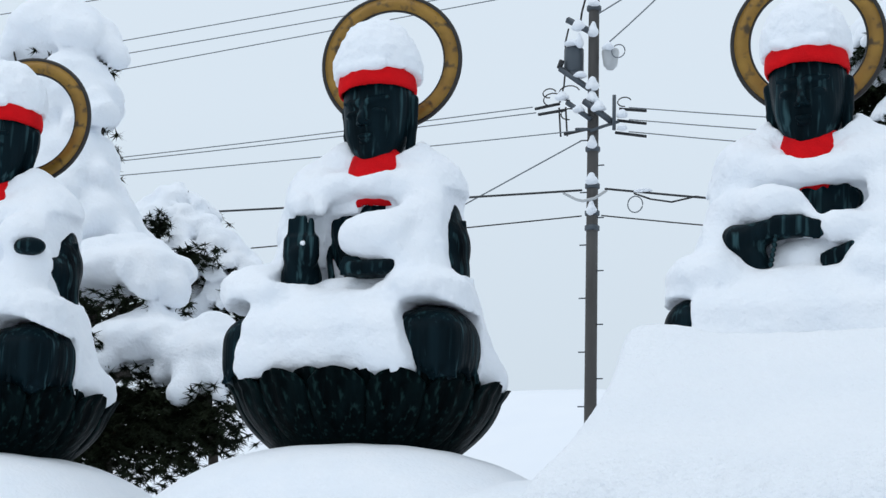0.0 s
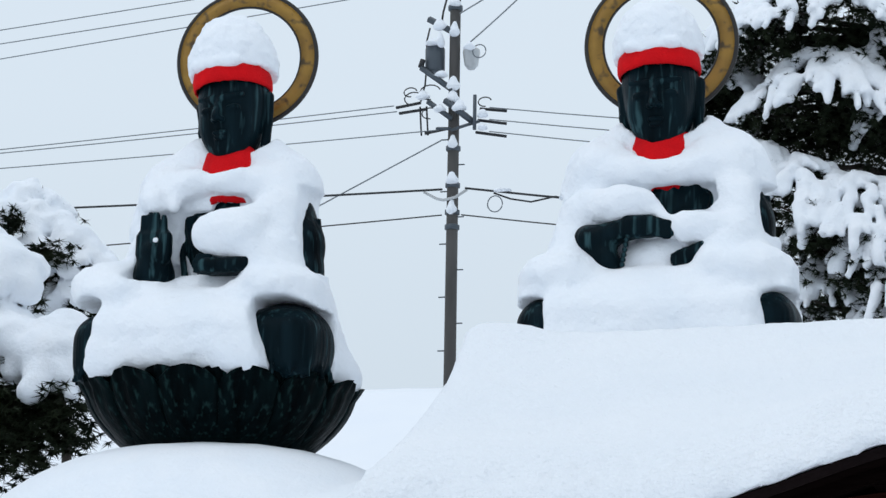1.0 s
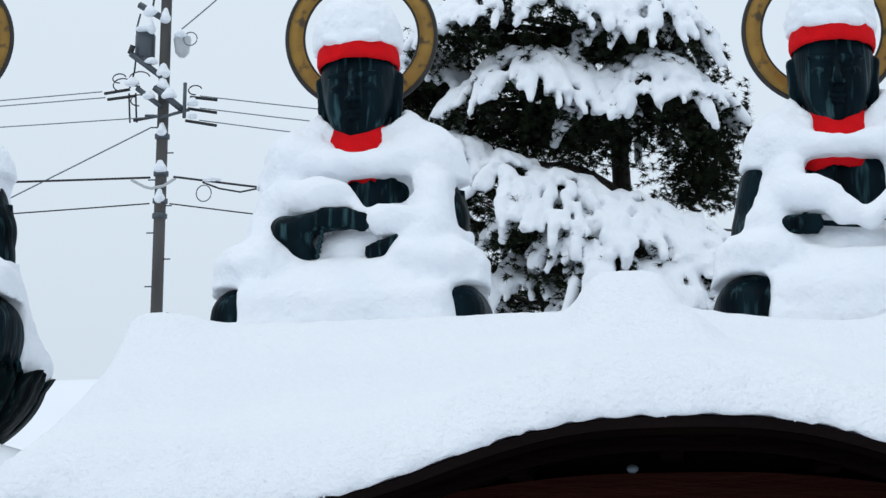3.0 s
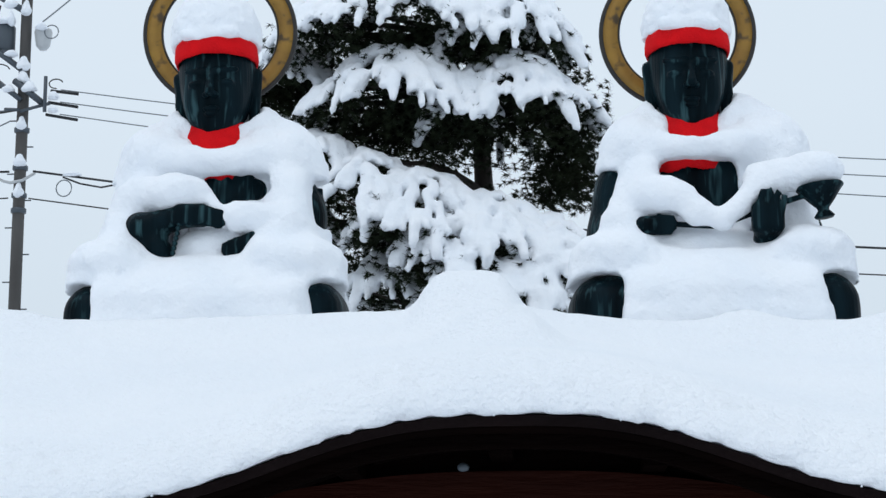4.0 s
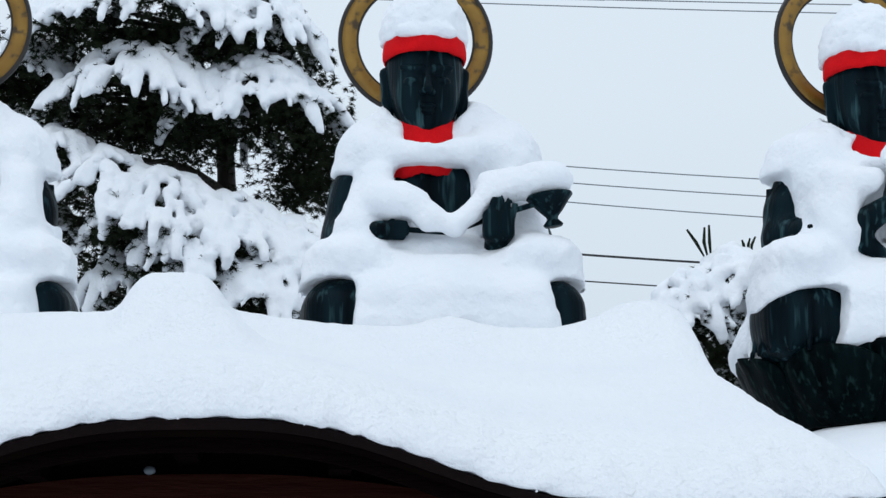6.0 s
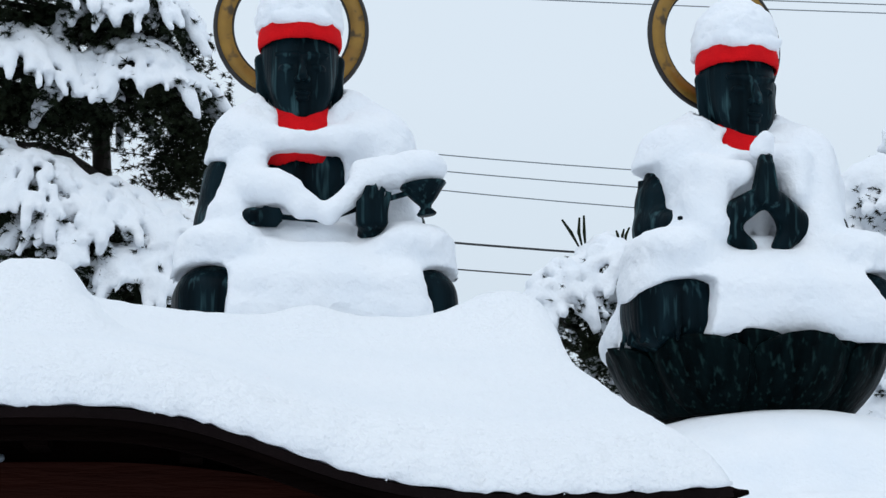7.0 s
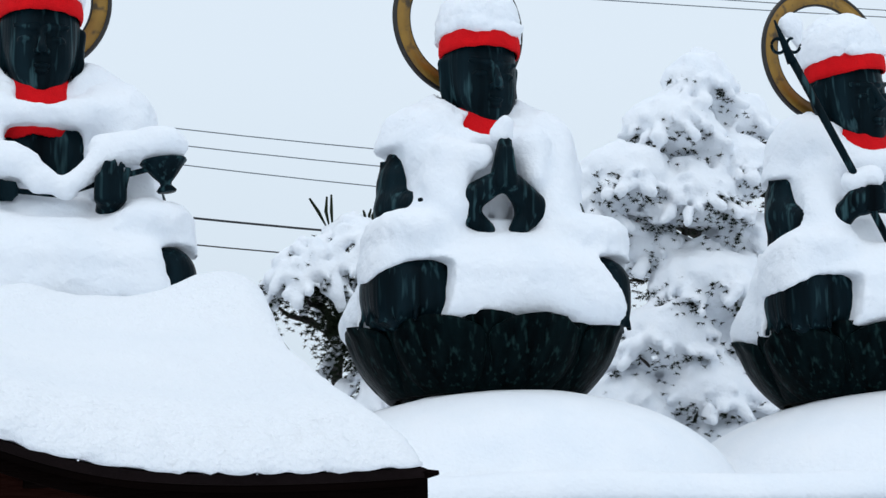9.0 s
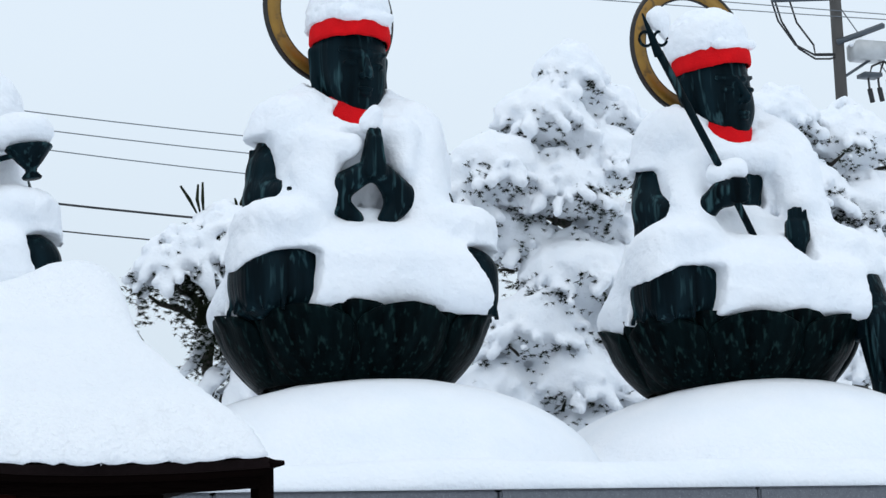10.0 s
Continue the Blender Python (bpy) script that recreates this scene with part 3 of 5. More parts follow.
def petal(width, height, depth, curl, swell=0.062):
    """A broad lotus petal, convex, with a raised rim and an out-curled lip. Foot at the origin, facing -y."""
    bm = bmesh.new()
    nu, nv = 12, 10
    front, back = [], []
    for j in range(nv + 1):
        v = j / nv
        half = width / 2 * (0.62 + 0.42 * math.sin(min(v, 0.82) / 0.82 * math.pi / 2)) * (1 if v < 0.8 else math.sqrt(max(0.0, 1 - ((v - 0.8) / 0.2) ** 2 * 0.55)))
        rf, rb = [], []
        for i in range(nu + 1):
            u = 2 * i / nu - 1
            arch = (1 - u * u) ** 0.7 * swell + 0.010 * math.cos(u * 9) * v
            rim = 0.022 * max(0.0, (abs(u) - 0.72) / 0.28) * v
            y = -depth * (1 - (1 - v) ** 2.3) - arch * (0.5 + 0.5 * v) - rim - curl * max(0.0, v - 0.8) / 0.2 * 0.05
            z = height * (v - 0.07 * u * u * (v > 0.75))
            rf.append(bm.verts.new((u * half, y, z)))
            rb.append(bm.verts.new((u * half * 0.97, y + 0.035, z - 0.006)))
        front.append(rf)
        back.append(rb)
    for j in range(nv):
        for i in range(nu):
            bm.faces.new((front[j][i], front[j][i + 1], front[j + 1][i + 1], front[j + 1][i]))
            bm.faces.new((back[j][i], back[j + 1][i], back[j + 1][i + 1], back[j][i + 1]))
    rim_f = [r[0] for r in front] + front[-1][1:] + [r[-1] for r in front[-2::-1]] + front[0][-2:0:-1]
    rim_b = [r[0] for r in back] + back[-1][1:] + [r[-1] for r in back[-2::-1]] + back[0][-2:0:-1]
    for k in range(len(rim_f)):
        m = (k + 1) % len(rim_f)
        bm.faces.new((rim_f[k], rim_f[m], rim_b[m], rim_b[k]))
    return bm


def shared(name, bm, mat):
    me = bpy.data.meshes.new(name)
    bm.to_mesh(me)
    bm.free()
    me.materials.append(mat)
    me.polygons.foreach_set("use_smooth", np.ones(len(me.polygons), bool))
    return me


PETAL_OUT = shared("petal", petal(0.335, 0.41, 0.235, 0.8, 0.055), BRONZE_DEEP)
PETAL_IN = shared("petal", petal(0.30, 0.42, 0.195, 0.3, 0.05), BRONZE_DEEP)
PETAL_WIDE = shared("petal", petal(0.54, 0.40, 0.180, 0.6, 0.105), BRONZE_DEEP)
PETAL_WIDE_IN = shared("petal", petal(0.48, 0.42, 0.155, 0.3, 0.08), BRONZE_DEEP)


def lotus(x, turn=0.0, n=14):
    ob = base("lotus_pedestal", x, STATUE_Y, RIM_Z - 0.52, "dark green-black bronze lotus seat with broad streaked petals", "pedestal", "lotus seats")
    part("bowl", lathe([(0.52, 0.0), (0.54, 0.05), (0.50, 0.10), (0.46, 0.15), (0.60, 0.24), (0.68, 0.36), (0.71, 0.49), (0.68, 0.52)], 48), BRONZE_DEEP, ob)
    for me, r, off in ((PETAL_IN if n > 12 else PETAL_WIDE_IN, 0.525, 0.5), (PETAL_OUT if n > 12 else PETAL_WIDE, 0.52, 0.0)):
        for k in range(n):
            a = 2 * math.pi * (k + off) / n + radians(turn)
            p = new("petal", me)
            p.parent = ob
            p.matrix_local = Matrix.Rotation(a, 4, "Z") @ Matrix.Translation((0, -r, 0.155))
    return ob


def annulus(r0, r1, t, sides=72):
    bm = bmesh.new()
    prof = [(r0, -t), (r1, -t), (r1, t), (r0, t)]
    rings = [[bm.verts.new((r * math.cos(q), y, r * math.sin(q))) for r, y in prof] for q in (2 * math.pi * k / sides for k in range(sides))]
    for k in range(sides):
        a, b = rings[k], rings[(k + 1) % sides]
        for j in range(4):
            bm.faces.new((a[j], a[(j + 1) % 4], b[(j + 1) % 4], b[j]))
    bmesh.ops.recalc_face_normals(bm, faces=bm.faces)
    return bm


def hoop(r, w, sides=72, turns=8):
    """A round ring standing in the x-z plane."""
    bm = bmesh.new()
    rings = []
    for k in range(sides):
        q = 2 * math.pi * k / sides
        rings.append([bm.verts.new(((r + w * math.cos(p)) * math.cos(q), w * math.sin(p), (r + w * math.cos(p)) * math.sin(q))) for p in (2 * math.pi * j / turns for j in range(turns))])
    for k in range(sides):
        a, b = rings[k], rings[(k + 1) % sides]
        for j in range(turns):
            bm.faces.new((a[j], a[(j + 1) % turns], b[(j + 1) % turns], b[j]))
    bmesh.ops.recalc_face_normals(bm, faces=bm.faces)
    return bm


def halo(x, y, z, turn=0.0):
    ob = base("halo", x, y, z, "flat gilded bronze halo ring with dark edges", "halo", "halos")
    ob.matrix_world = pose(x, y, z, 0, 0, turn)
    part("ring", annulus(0.350, 0.440, 0.012), GILT, ob, "worn gold face")
    for r, w in ((0.444, 0.016), (0.346, 0.009)):
        part("edge", hoop(r, w), RIM, ob)
    part("stay", box(-0.04, 0.04, -0.01, 0.03, -0.95, -0.365, bevel=0.005), RIM, ob)
    return ob


def cloth_ring(name, profile, rx, ry, wave, seed, mat, a0=0.0, a1=360.0, thick=0.012, steps=64):
    """A band of cloth round an oval: profile rows of (height, swell)."""
    bm = bmesh.new()
    full = a1 - a0 >= 360
    n = steps if full else steps + 1
    grid = []
    for i in range(n):
        a = radians(a0 + (a1 - a0) * i / steps)
        col = []
        for j, (z, sw) in enumerate(profile):
            w = wave * float(wobble(math.cos(a) * 3, math.sin(a) * 3, 2.0 * j, 0.55, seed))
            w2 = 0.4 * wave * float(wobble(math.cos(a) * 3, math.sin(a) * 3, 2.0 * j, 0.13, seed + 1))
            edge = 1.0 if j in (0, len(profile) - 1) else 0.3
            col.append((((rx + sw + 0.3 * w) * math.sin(a), -(ry + sw + 0.3 * w) * math.cos(a), z + (w + w2) * edge)))
        grid.append(col)
    m = len(profile)
    outer = [[bm.verts.new(p) for p in c] for c in grid]
    inner = [[bm.verts.new((p[0] * (1 - thick / rx), p[1] * (1 - thick / ry), p[2])) for p in c] for c in grid]
    for i in range(n if full else n - 1):
        k = (i + 1) % n
        for j in range(m - 1):
            bm.faces.new((outer[i][j], outer[k][j], outer[k][j + 1], outer[i][j + 1]))
            bm.faces.new((inner[i][j], inner[i][j + 1], inner[k][j + 1], inner[k][j]))
        bm.faces.new((outer[i][0], inner[i][0], inner[k][0], outer[k][0]))
        bm.faces.new((outer[i][-1], outer[k][-1], inner[k][-1], inner[i][-1]))
    return link(name, bm, mat)


def head_pose(x, at, turn, roll):
    return pose(x + at[0], STATUE_Y + at[1], RIM_Z + at[2] + NECK, 0, roll, turn) @ pose(0, 0, -NECK)


def cap(x, at, seed, turn, roll):
    ob = cloth_ring("knit_hat", [(1.765, 0.004), (1.79, 0.012), (1.825, 0.012), (1.86, 0.007), (1.91, -0.01)], 0.228, 0.258, 0.006, seed, RED)
    ob.matrix_world = head_pose(x, at, turn, roll)
    return tagged(ob, "bright red knitted cap showing below the snow on its crown", "hat", "red hats")


def bib(x, at, seed, turn):
    ob = cloth_ring("red_bib", [(1.05, 0.075), (1.12, 0.078), (1.20, 0.070), (1.27, 0.056), (1.33, 0.036), (1.38, 0.022), (1.42, -0.010)], 0.165, 0.175, 0.016, seed, RED, -100, 100)
    ob.matrix_world = pose(x + at[0], STATUE_Y + at[1] + 0.01, RIM_Z + at[2] * 0.6, 0, 0, turn)
    return tagged(ob, "red cloth bib tied at the neck and half buried in snow", "bib", "red bibs")


def crown_snow(x, at, seed, height, turn, roll, wide=1.0):
    f = Field((-0.36, -0.38, 1.76), (0.36, 0.40, 2.38), 0.0135)
    f.ball((0, 0.02, 1.88), (0.246 * wide, 0.275, height), 0.02)
    f.ball((0, 0.02, 1.97), (0.244 * wide, 0.268, height - 0.12), 0.06)
    f.slab((0, 0, 1.64), (0.5, 0.5, 0.21), 0.02, 0.012, cut=True)
    f.rod((-0.14, -0.24, 1.885), (0.14, -0.24, 1.885), 0.035, 0.035, 0.03)
    f.rough(0.028, 0.008, seed).rough(0.06, 0.008, seed + 1).rough(0.16, 0.008, seed + 3)
    ob = link_mesh("head_snow", mesh_of("head_snow", f.skin()), SNOW)
    ob.matrix_world = head_pose(x, at, turn, roll)
    return tagged(ob, "tall rounded dome of snow on the statue's cap", "snow", "snow on heads")


def place(field_or_skins, name, x, mat, label, category, group=""):
    ob = link_mesh(name, mesh_of(name, *field_or_skins), mat)
    ob.matrix_world = pose(x, STATUE_Y, RIM_Z)
    return tagged(ob, label, category, group)


def finish(f, seed):
    return f.rough(0.22, 0.012, seed).rough(0.080, 0.006, seed + 2).rough(0.035, 0.006, seed + 4).skin()


def dress(x, seed, head, turn, roll, halo_at, halo_turn, height=0.34, petals=14, wide=1.0):
    cap(x, head, seed, turn, roll)
    bib(x, head, seed + 1, turn)
    crown_snow(x, head, seed + 2, height, turn, roll, wide)
    halo(x + halo_at[0], STATUE_Y + 0.31, RIM_Z + halo_at[1], halo_turn)
    lotus(x, seed * 7.0, petals)


GROUP = "six seated statues"

# first: forearm under snow
x, head, turn, roll = STATUE_X[0], (-0.02, 0.0, 0.085), 0.0, 0.0
f = body_field()
f.rod((0.50, -0.05, 0.80), (0.42, -0.34, 0.88), 0.12, 0.09)
f.ball((0.52, -0.42, 0.93), (0.11, 0.08, 0.06))
place((f.skin(), posed(HEAD, head, turn, roll)), "statue", x, BRONZE, "seated dark bronze statue with one forearm buried in snow", "statue", GROUP)
s = snow_field()
mantle(s, 0.06)
lap(s)
s.rod((0.42, -0.14, 1.12), (0.42, -0.36, 1.02), 0.16, 0.14, 0.08)
s.rod((0.46, -0.30, 0.85), (0.44, -0.34, 0.60), 0.15, 0.15, 0.08)
s.rod((-0.46, -0.12, 1.05), (-0.34, -0.34, 0.80), 0.16, 0.14, 0.08)
s.rod((-0.3, -0.3, 0.7), (0.3, -0.3, 0.7), 0.15, 0.15, 0.08)
bare_arm(s, 1, 0.52, 0.56, 0.62, 1.22)
bare_knee(s, -1, 0.36, 0.40, 0.44)
bare_knee(s, 1, 0.34, 0.38, 0.47, -0.20)
bare_neck(s, head[0], 1.27)
bare(s, ((0.52, -0.52, 0.94), (0.095, 0.12, 0.045)))
place((finish(s, 1),), "body_snow", x, SNOW, "heavy snow over the statue's shoulders, arms and lap", "snow", "snow on statues")
dress(x, 2, head, turn, roll, (-0.05, 1.99), 10.0, 0.36)

# second: one palm raised, the other holding snow
x, head, turn, roll = STATUE_X[1], (0.035, 0.0, 0.095), -2.0, -5.0
f = body_field()
f.rod((-0.50, -0.02, 0.74), (-0.34, -0.28, 0.68), 0.12, 0.11)
f.rod((-0.33, -0.31, 0.66), (-0.30, -0.37, 0.78), 0.115, 0.09)
f.slab((-0.30, -0.385, 0.83), (0.075, 0.008, 0.05), 0.036, 0.03)
fingers(f, -0.300, -0.39, 0.885, 0.0, 1.0, 0.045, 0.125, 0.024)
f.rod((-0.215, -0.40, 0.74), (-0.195, -0.42, 0.88), 0.028, 0.020, 0.02)
f.rod((0.50, -0.02, 0.72), (0.36, -0.36, 0.66), 0.11, 0.08)
f.slab((0.20, -0.42, 0.675), (0.13, 0.06, 0.012), 0.034, 0.03)
fingers(f, 0.09, -0.45, 0.685, -1.0, 0.1, 0.03, 0.09, 0.021)
place((f.skin(), posed(HEAD, head, turn, roll)), "statue", x, BRONZE, "seated dark bronze statue with one open palm raised", "statue", GROUP)
s = snow_field()
mantle(s, 0.07, dip=-0.06)
lap(s, half=0.42, shift=-0.03)
s.ball((-0.60, -0.24, 0.59), (0.27, 0.30, 0.17), 0.07)
s.rod((0.42, -0.14, 1.12), (0.43, -0.34, 0.62), 0.13, 0.15, 0.08)
s.rod((-0.38, -0.18, 1.16), (-0.33, -0.34, 1.10), 0.12, 0.08, 0.05)
s.ball((0.0, -0.26, 0.54), (0.30, 0.16, 0.14), 0.06)
bare_arm(s, 1, 0.505, 0.555, 0.68, 1.22)
bare_knee(s, -1, 0.49, 0.58, 0.50)
bare_knee(s, 1, 0.39, 0.60, 0.47, -0.18)
bare_neck(s, 0.07, 1.275)
bare_box(s, (-0.31, -0.46, 0.81), (0.055, 0.18, 0.155), 0.06, (0, 4, 0))
bare_box(s, (0.00, -0.42, 0.86), (0.17, 0.20, 0.14), 0.06)
bare_box(s, (0.12, -0.36, 1.06), (0.08, 0.14, 0.04), 0.04)
s.rod((-0.24, -0.28, 1.14), (-0.21, -0.33, 1.07), 0.060, 0.035, 0.03)
s.ball((0.19, -0.42, 0.865), (0.215, 0.15, 0.150), 0.03)
s.rod((0.26, -0.36, 0.92), (0.42, -0.20, 1.06), 0.11, 0.11, 0.06)
s.rod((0.30, -0.40, 0.82), (0.44, -0.34, 0.66), 0.12, 0.14, 0.06)
s.ball((-0.27, -0.432, 0.850), (0.030, 0.022, 0.030), 0.01)
place((finish(s, 4),), "body_snow", x, SNOW, "heavy snow over the statue's shoulders, arms and lap", "snow", "snow on statues")
dress(x, 5, head, turn, roll, (-0.046, 2.18), 10.0, 0.38, wide=1.08)

# third: hands over the lap with a string of beads
x, head, turn, roll = STATUE_X[2], (-0.010, 0.0, 0.005), 0.0, -2.5
f = body_field()
f.rod((-0.52, -0.02, 0.74), (-0.38, -0.32, 0.74), 0.12, 0.10)
f.rod((-0.34, -0.38, 0.73), (-0.12, -0.45, 0.785), 0.085, 0.060)
f.slab((-0.06, -0.46, 0.785), (0.06, 0.02, 0.03), 0.032, 0.03)
fingers(f, 0.0, -0.47, 0.785, 0.97, -0.28, 0.026, 0.13, 0.019)
f.rod((-0.33, -0.39, 0.72), (-0.24, -0.43, 0.60), 0.075, 0.060)
f.rod((-0.26, -0.42, 0.62), (-0.19, -0.43, 0.56), 0.060, 0.030)
f.rod((0.52, -0.02, 0.70), (0.34, -0.36, 0.62), 0.11, 0.075)
f.slab((0.245, -0.43, 0.635), (0.05, 0.02, 0.016), 0.032, 0.03, (0, -24, 0))
fingers(f, 0.20, -0.45, 0.615, -0.9, -0.40, 0.024, 0.09, 0.020)
place((f.skin(), posed(HEAD, head, turn, roll)), "statue", x, BRONZE, "seated dark bronze statue with both hands over its lap", "statue", GROUP)
s = snow_field()
mantle(s, 0.02, dip=0.03)
lap(s, half=0.47)
s.rod((-0.44, -0.20, 0.86), (-0.48, -0.34, 0.55), 0.14, 0.15, 0.07)
s.rod((0.44, -0.20, 0.95), (0.44, -0.32, 0.60), 0.13, 0.15, 0.08)
bare_arm(s, -1, 0.555, 0.585, 0.74, 1.08)
bare_arm(s, 1, 0.515, 0.555, 0.78, 1.10)
bare_knee(s, -1, 0.535, 0.53, 0.40)
bare_knee(s, 1, 0.56, 0.72, 0.42)
bare_neck(s, 0.0, 1.21)
bare_box(s, (0.14, -0.36, 0.990), (0.15, 0.20, 0.035), 0.045, (0, -6, 0))
bare(s, ((0.10, -0.36, 0.90), (0.14, 0.20, 0.07)), ((-0.02, -0.58, 0.69), (0.345, 0.20, 0.145)))
s.ball((0.02, -0.33, 0.62), (0.22, 0.10, 0.12), 0.05)
s.rod((-0.40, -0.26, 0.94), (-0.20, -0.40, 0.935), 0.12, 0.100, 0.06)
s.ball((-0.15, -0.41, 0.920), (0.165, 0.13, 0.105), 0.05)
s.rod((-0.03, -0.40, 0.90), (0.08, -0.45, 0.83), 0.060, 0.030, 0.05)
s.rod((0.42, -0.34, 0.76), (0.19, -0.45, 0.775), 0.105, 0.080, 0.05)
s.rod((0.42, -0.36, 0.70), (0.34, -0.46, 0.56), 0.11, 0.11, 0.05)
place((finish(s, 7),), "body_snow", x, SNOW, "heavy snow over the statue's shoulders, arms and lap", "snow", "snow on statues")
dress(x, 8, head, turn, roll, (-0.071, 2.075), 5.0, 0.355, wide=1.03)
beads = base("prayer_beads", x - 0.125, STATUE_Y - 0.49, RIM_Z + 0.735, "string of small dark beads hanging from the hand", "beads")
bead = bmesh.new()
bmesh.ops.create_uvsphere(bead, u_segments=10, v_segments=7, radius=0.015)
bead_mesh = shared("bead", bead, BRONZE)
for k in range(7):
    b = new("bead", bead_mesh)
    b.parent = beads
    b.location = (-0.005 * k, 0.0, -0.027 * k)
part("cord", tube([(0, 0, 0.03), (-0.030, 0, -0.17)], 0.004, 6), CABLE, beads)

# fourth: a long-handled censer across the body
x, head, turn, roll = STATUE_X[3], (-0.072, 0.0, -0.005), 0.0, 0.0
f = body_field()
f.rod((-0.52, -0.02, 0.74), (-0.44, -0.32, 0.70), 0.13, 0.09)
f.rod((-0.46, 0.03, 1.00), (-0.52, 0.0, 0.60), 0.15, 0.155)
f.ball((-0.34, -0.44, 0.685), (0.10, 0.06, 0.055), 0.03)
fingers(f, -0.29, -0.47, 0.685, 0.95, -0.10, 0.028, 0.09, 0.020)
f.rod((0.52, -0.02, 0.72), (0.32, -0.36, 0.58), 0.12, 0.08)
f.rod((0.30, -0.38, 0.58), (0.275, -0.50, 0.68), 0.085, 0.060)
f.slab((0.285, -0.52, 0.70), (0.05, 0.015, 0.05), 0.036, 0.03)
fingers(f, 0.295, -0.54, 0.735, 0.25, 0.96, 0.040, 0.10, 0.022)
place((f.skin(), posed(HEAD, head, turn, roll)), "statue", x, BRONZE, "seated dark bronze statue holding a long-handled censer", "statue", GROUP)
s = snow_field()
mantle(s, 0.03, dip=0.0, bare_l=0.05)
lap(s, half=0.42, shift=0.02, hips=(-1,))
s.rod((-0.36, -0.24, 1.0), (-0.36, -0.38, 0.86), 0.11, 0.10, 0.06)
s.ball((-0.30, -0.28, 0.58), (0.20, 0.16, 0.10), 0.06)
s.rod((0.40, -0.12, 1.10), (0.44, -0.20, 0.62), 0.11, 0.11, 0.08)
bare_arm(s, -1, 0.47, 0.60, 0.66, 1.09)
bare_knee(s, -1, 0.465, 0.525, 0.42)
bare_knee(s, 1, 0.52, 0.65, 0.41, 0.35)
bare_neck(s, -0.07, 1.20)
bare_box(s, (-0.05, -0.36, 1.000), (0.165, 0.20, 0.050), 0.045)
bare_box(s, (0.02, -0.36, 0.87), (0.085, 0.20, 0.05), 0.055)
bare(s, ((0.0, -0.60, 0.62), (0.40, 0.22, 0.085)))
s.ball((-0.02, -0.30, 0.58), (0.36, 0.14, 0.13), 0.06)
s.ball((-0.28, -0.40, 0.845), (0.175, 0.13, 0.115), 0.05)
s.rod((-0.42, -0.26, 0.90), (-0.46, -0.36, 0.72), 0.11, 0.12, 0.05)
s.rod((-0.48, -0.36, 0.70), (-0.42, -0.40, 0.60), 0.11, 0.12, 0.05)
s.rod((-0.16, -0.45, 0.82), (-0.08, -0.48, 0.74), 0.085, 0.068, 0.04)
s.rod((-0.08, -0.48, 0.74), (0.06, -0.49, 0.70), 0.066, 0.058, 0.04)
s.rod((0.06, -0.49, 0.70), (0.24, -0.47, 0.86), 0.060, 0.075, 0.04)
s.rod((0.26, -0.42, 0.93), (0.58, -0.46, 0.965), 0.095, 0.095, 0.06)
s.ball((0.57, -0.46, 0.965), (0.135, 0.12, 0.095), 0.05)
s.rod((0.40, -0.24, 0.62), (0.40, -0.22, 0.80), 0.09, 0.09, 0.05)
bare(s, ((-0.30, -0.60, 0.670), (0.125, 0.17, 0.060)), ((0.275, -0.62, 0.695), (0.100, 0.17, 0.145)))
place((finish(s, 10),), "body_snow", x, SNOW, "heavy snow over the statue's shoulders, arms, censer and lap", "snow", "snow on statues")
dress(x, 11, head, turn, roll, (-0.104, 2.0), 0.0)
censer = base("censer", x + 0.36, STATUE_Y - 0.46, RIM_Z + 0.82, "dark bronze long-handled censer under snow", "censer")
part("handle", tube([(-0.62, 0, -0.13), (-0.34, 0, -0.15), (0.0, 0, -0.03), (0.2, 0, 0.03)], 0.016, 8), BRONZE, censer)
cup = lathe([(0.048, -0.125), (0.055, -0.115), (0.030, -0.085), (0.034, -0.07), (0.066, -0.035), (0.105, 0.015), (0.128, 0.040), (0.124, 0.052)], 24)
bmesh.ops.rotate(cup, cent=(0, 0, 0), matrix=Matrix.Rotation(radians(-7), 3, "Y"), verts=cup.verts)
bmesh.ops.translate(cup, vec=(0.215, 0, 0.01), verts=cup.verts)
part("cup", cup, BRONZE, censer)

# fifth: palms together
x, head, turn, roll = STATUE_X[4], (0.012, 0.0, -0.07), 8.0, 1.5
f = body_field()
for q in (-1, 1):
    f.rod((q * 0.52, -0.02, 0.74), (q * 0.34 - 0.02, -0.32, 0.72), 0.12, 0.09)
    f.rod((q * 0.24 - 0.02, -0.38, 0.69), (q * 0.06 + 0.01, -0.45, 0.82), 0.090, 0.066)
    for k in range(4):
        f.rod((q * 0.040 + 0.005, -0.51 + 0.034 * k, 0.82), (q * 0.020 + 0.02, -0.505 + 0.027 * k, (1.02, 1.07, 1.06, 1.01)[k]), 0.036, 0.021, 0.006)
    f.rod((q * 0.19 - 0.02, -0.40, 0.66), (q * 0.09, -0.43, 0.56), 0.075, 0.05)
place((f.skin(), posed(HEAD, head, turn, roll)), "statue", x, BRONZE, "seated dark bronze statue with palms pressed together", "statue", GROUP)
s = snow_field()
mantle(s, -0.06, dip=0.08, bare_l=0.06)
lap(s, half=0.44, shift=0.08, top=0.37, hips=(-1,))
s.ball((0.60, -0.24, 0.53), (0.215, 0.26, 0.155), 0.05)
s.rod((-0.40, -0.14, 1.08), (-0.26, -0.38, 0.86), 0.13, 0.10, 0.08)
s.rod((-0.28, -0.34, 0.98), (-0.12, -0.44, 0.98), 0.13, 0.075, 0.06)
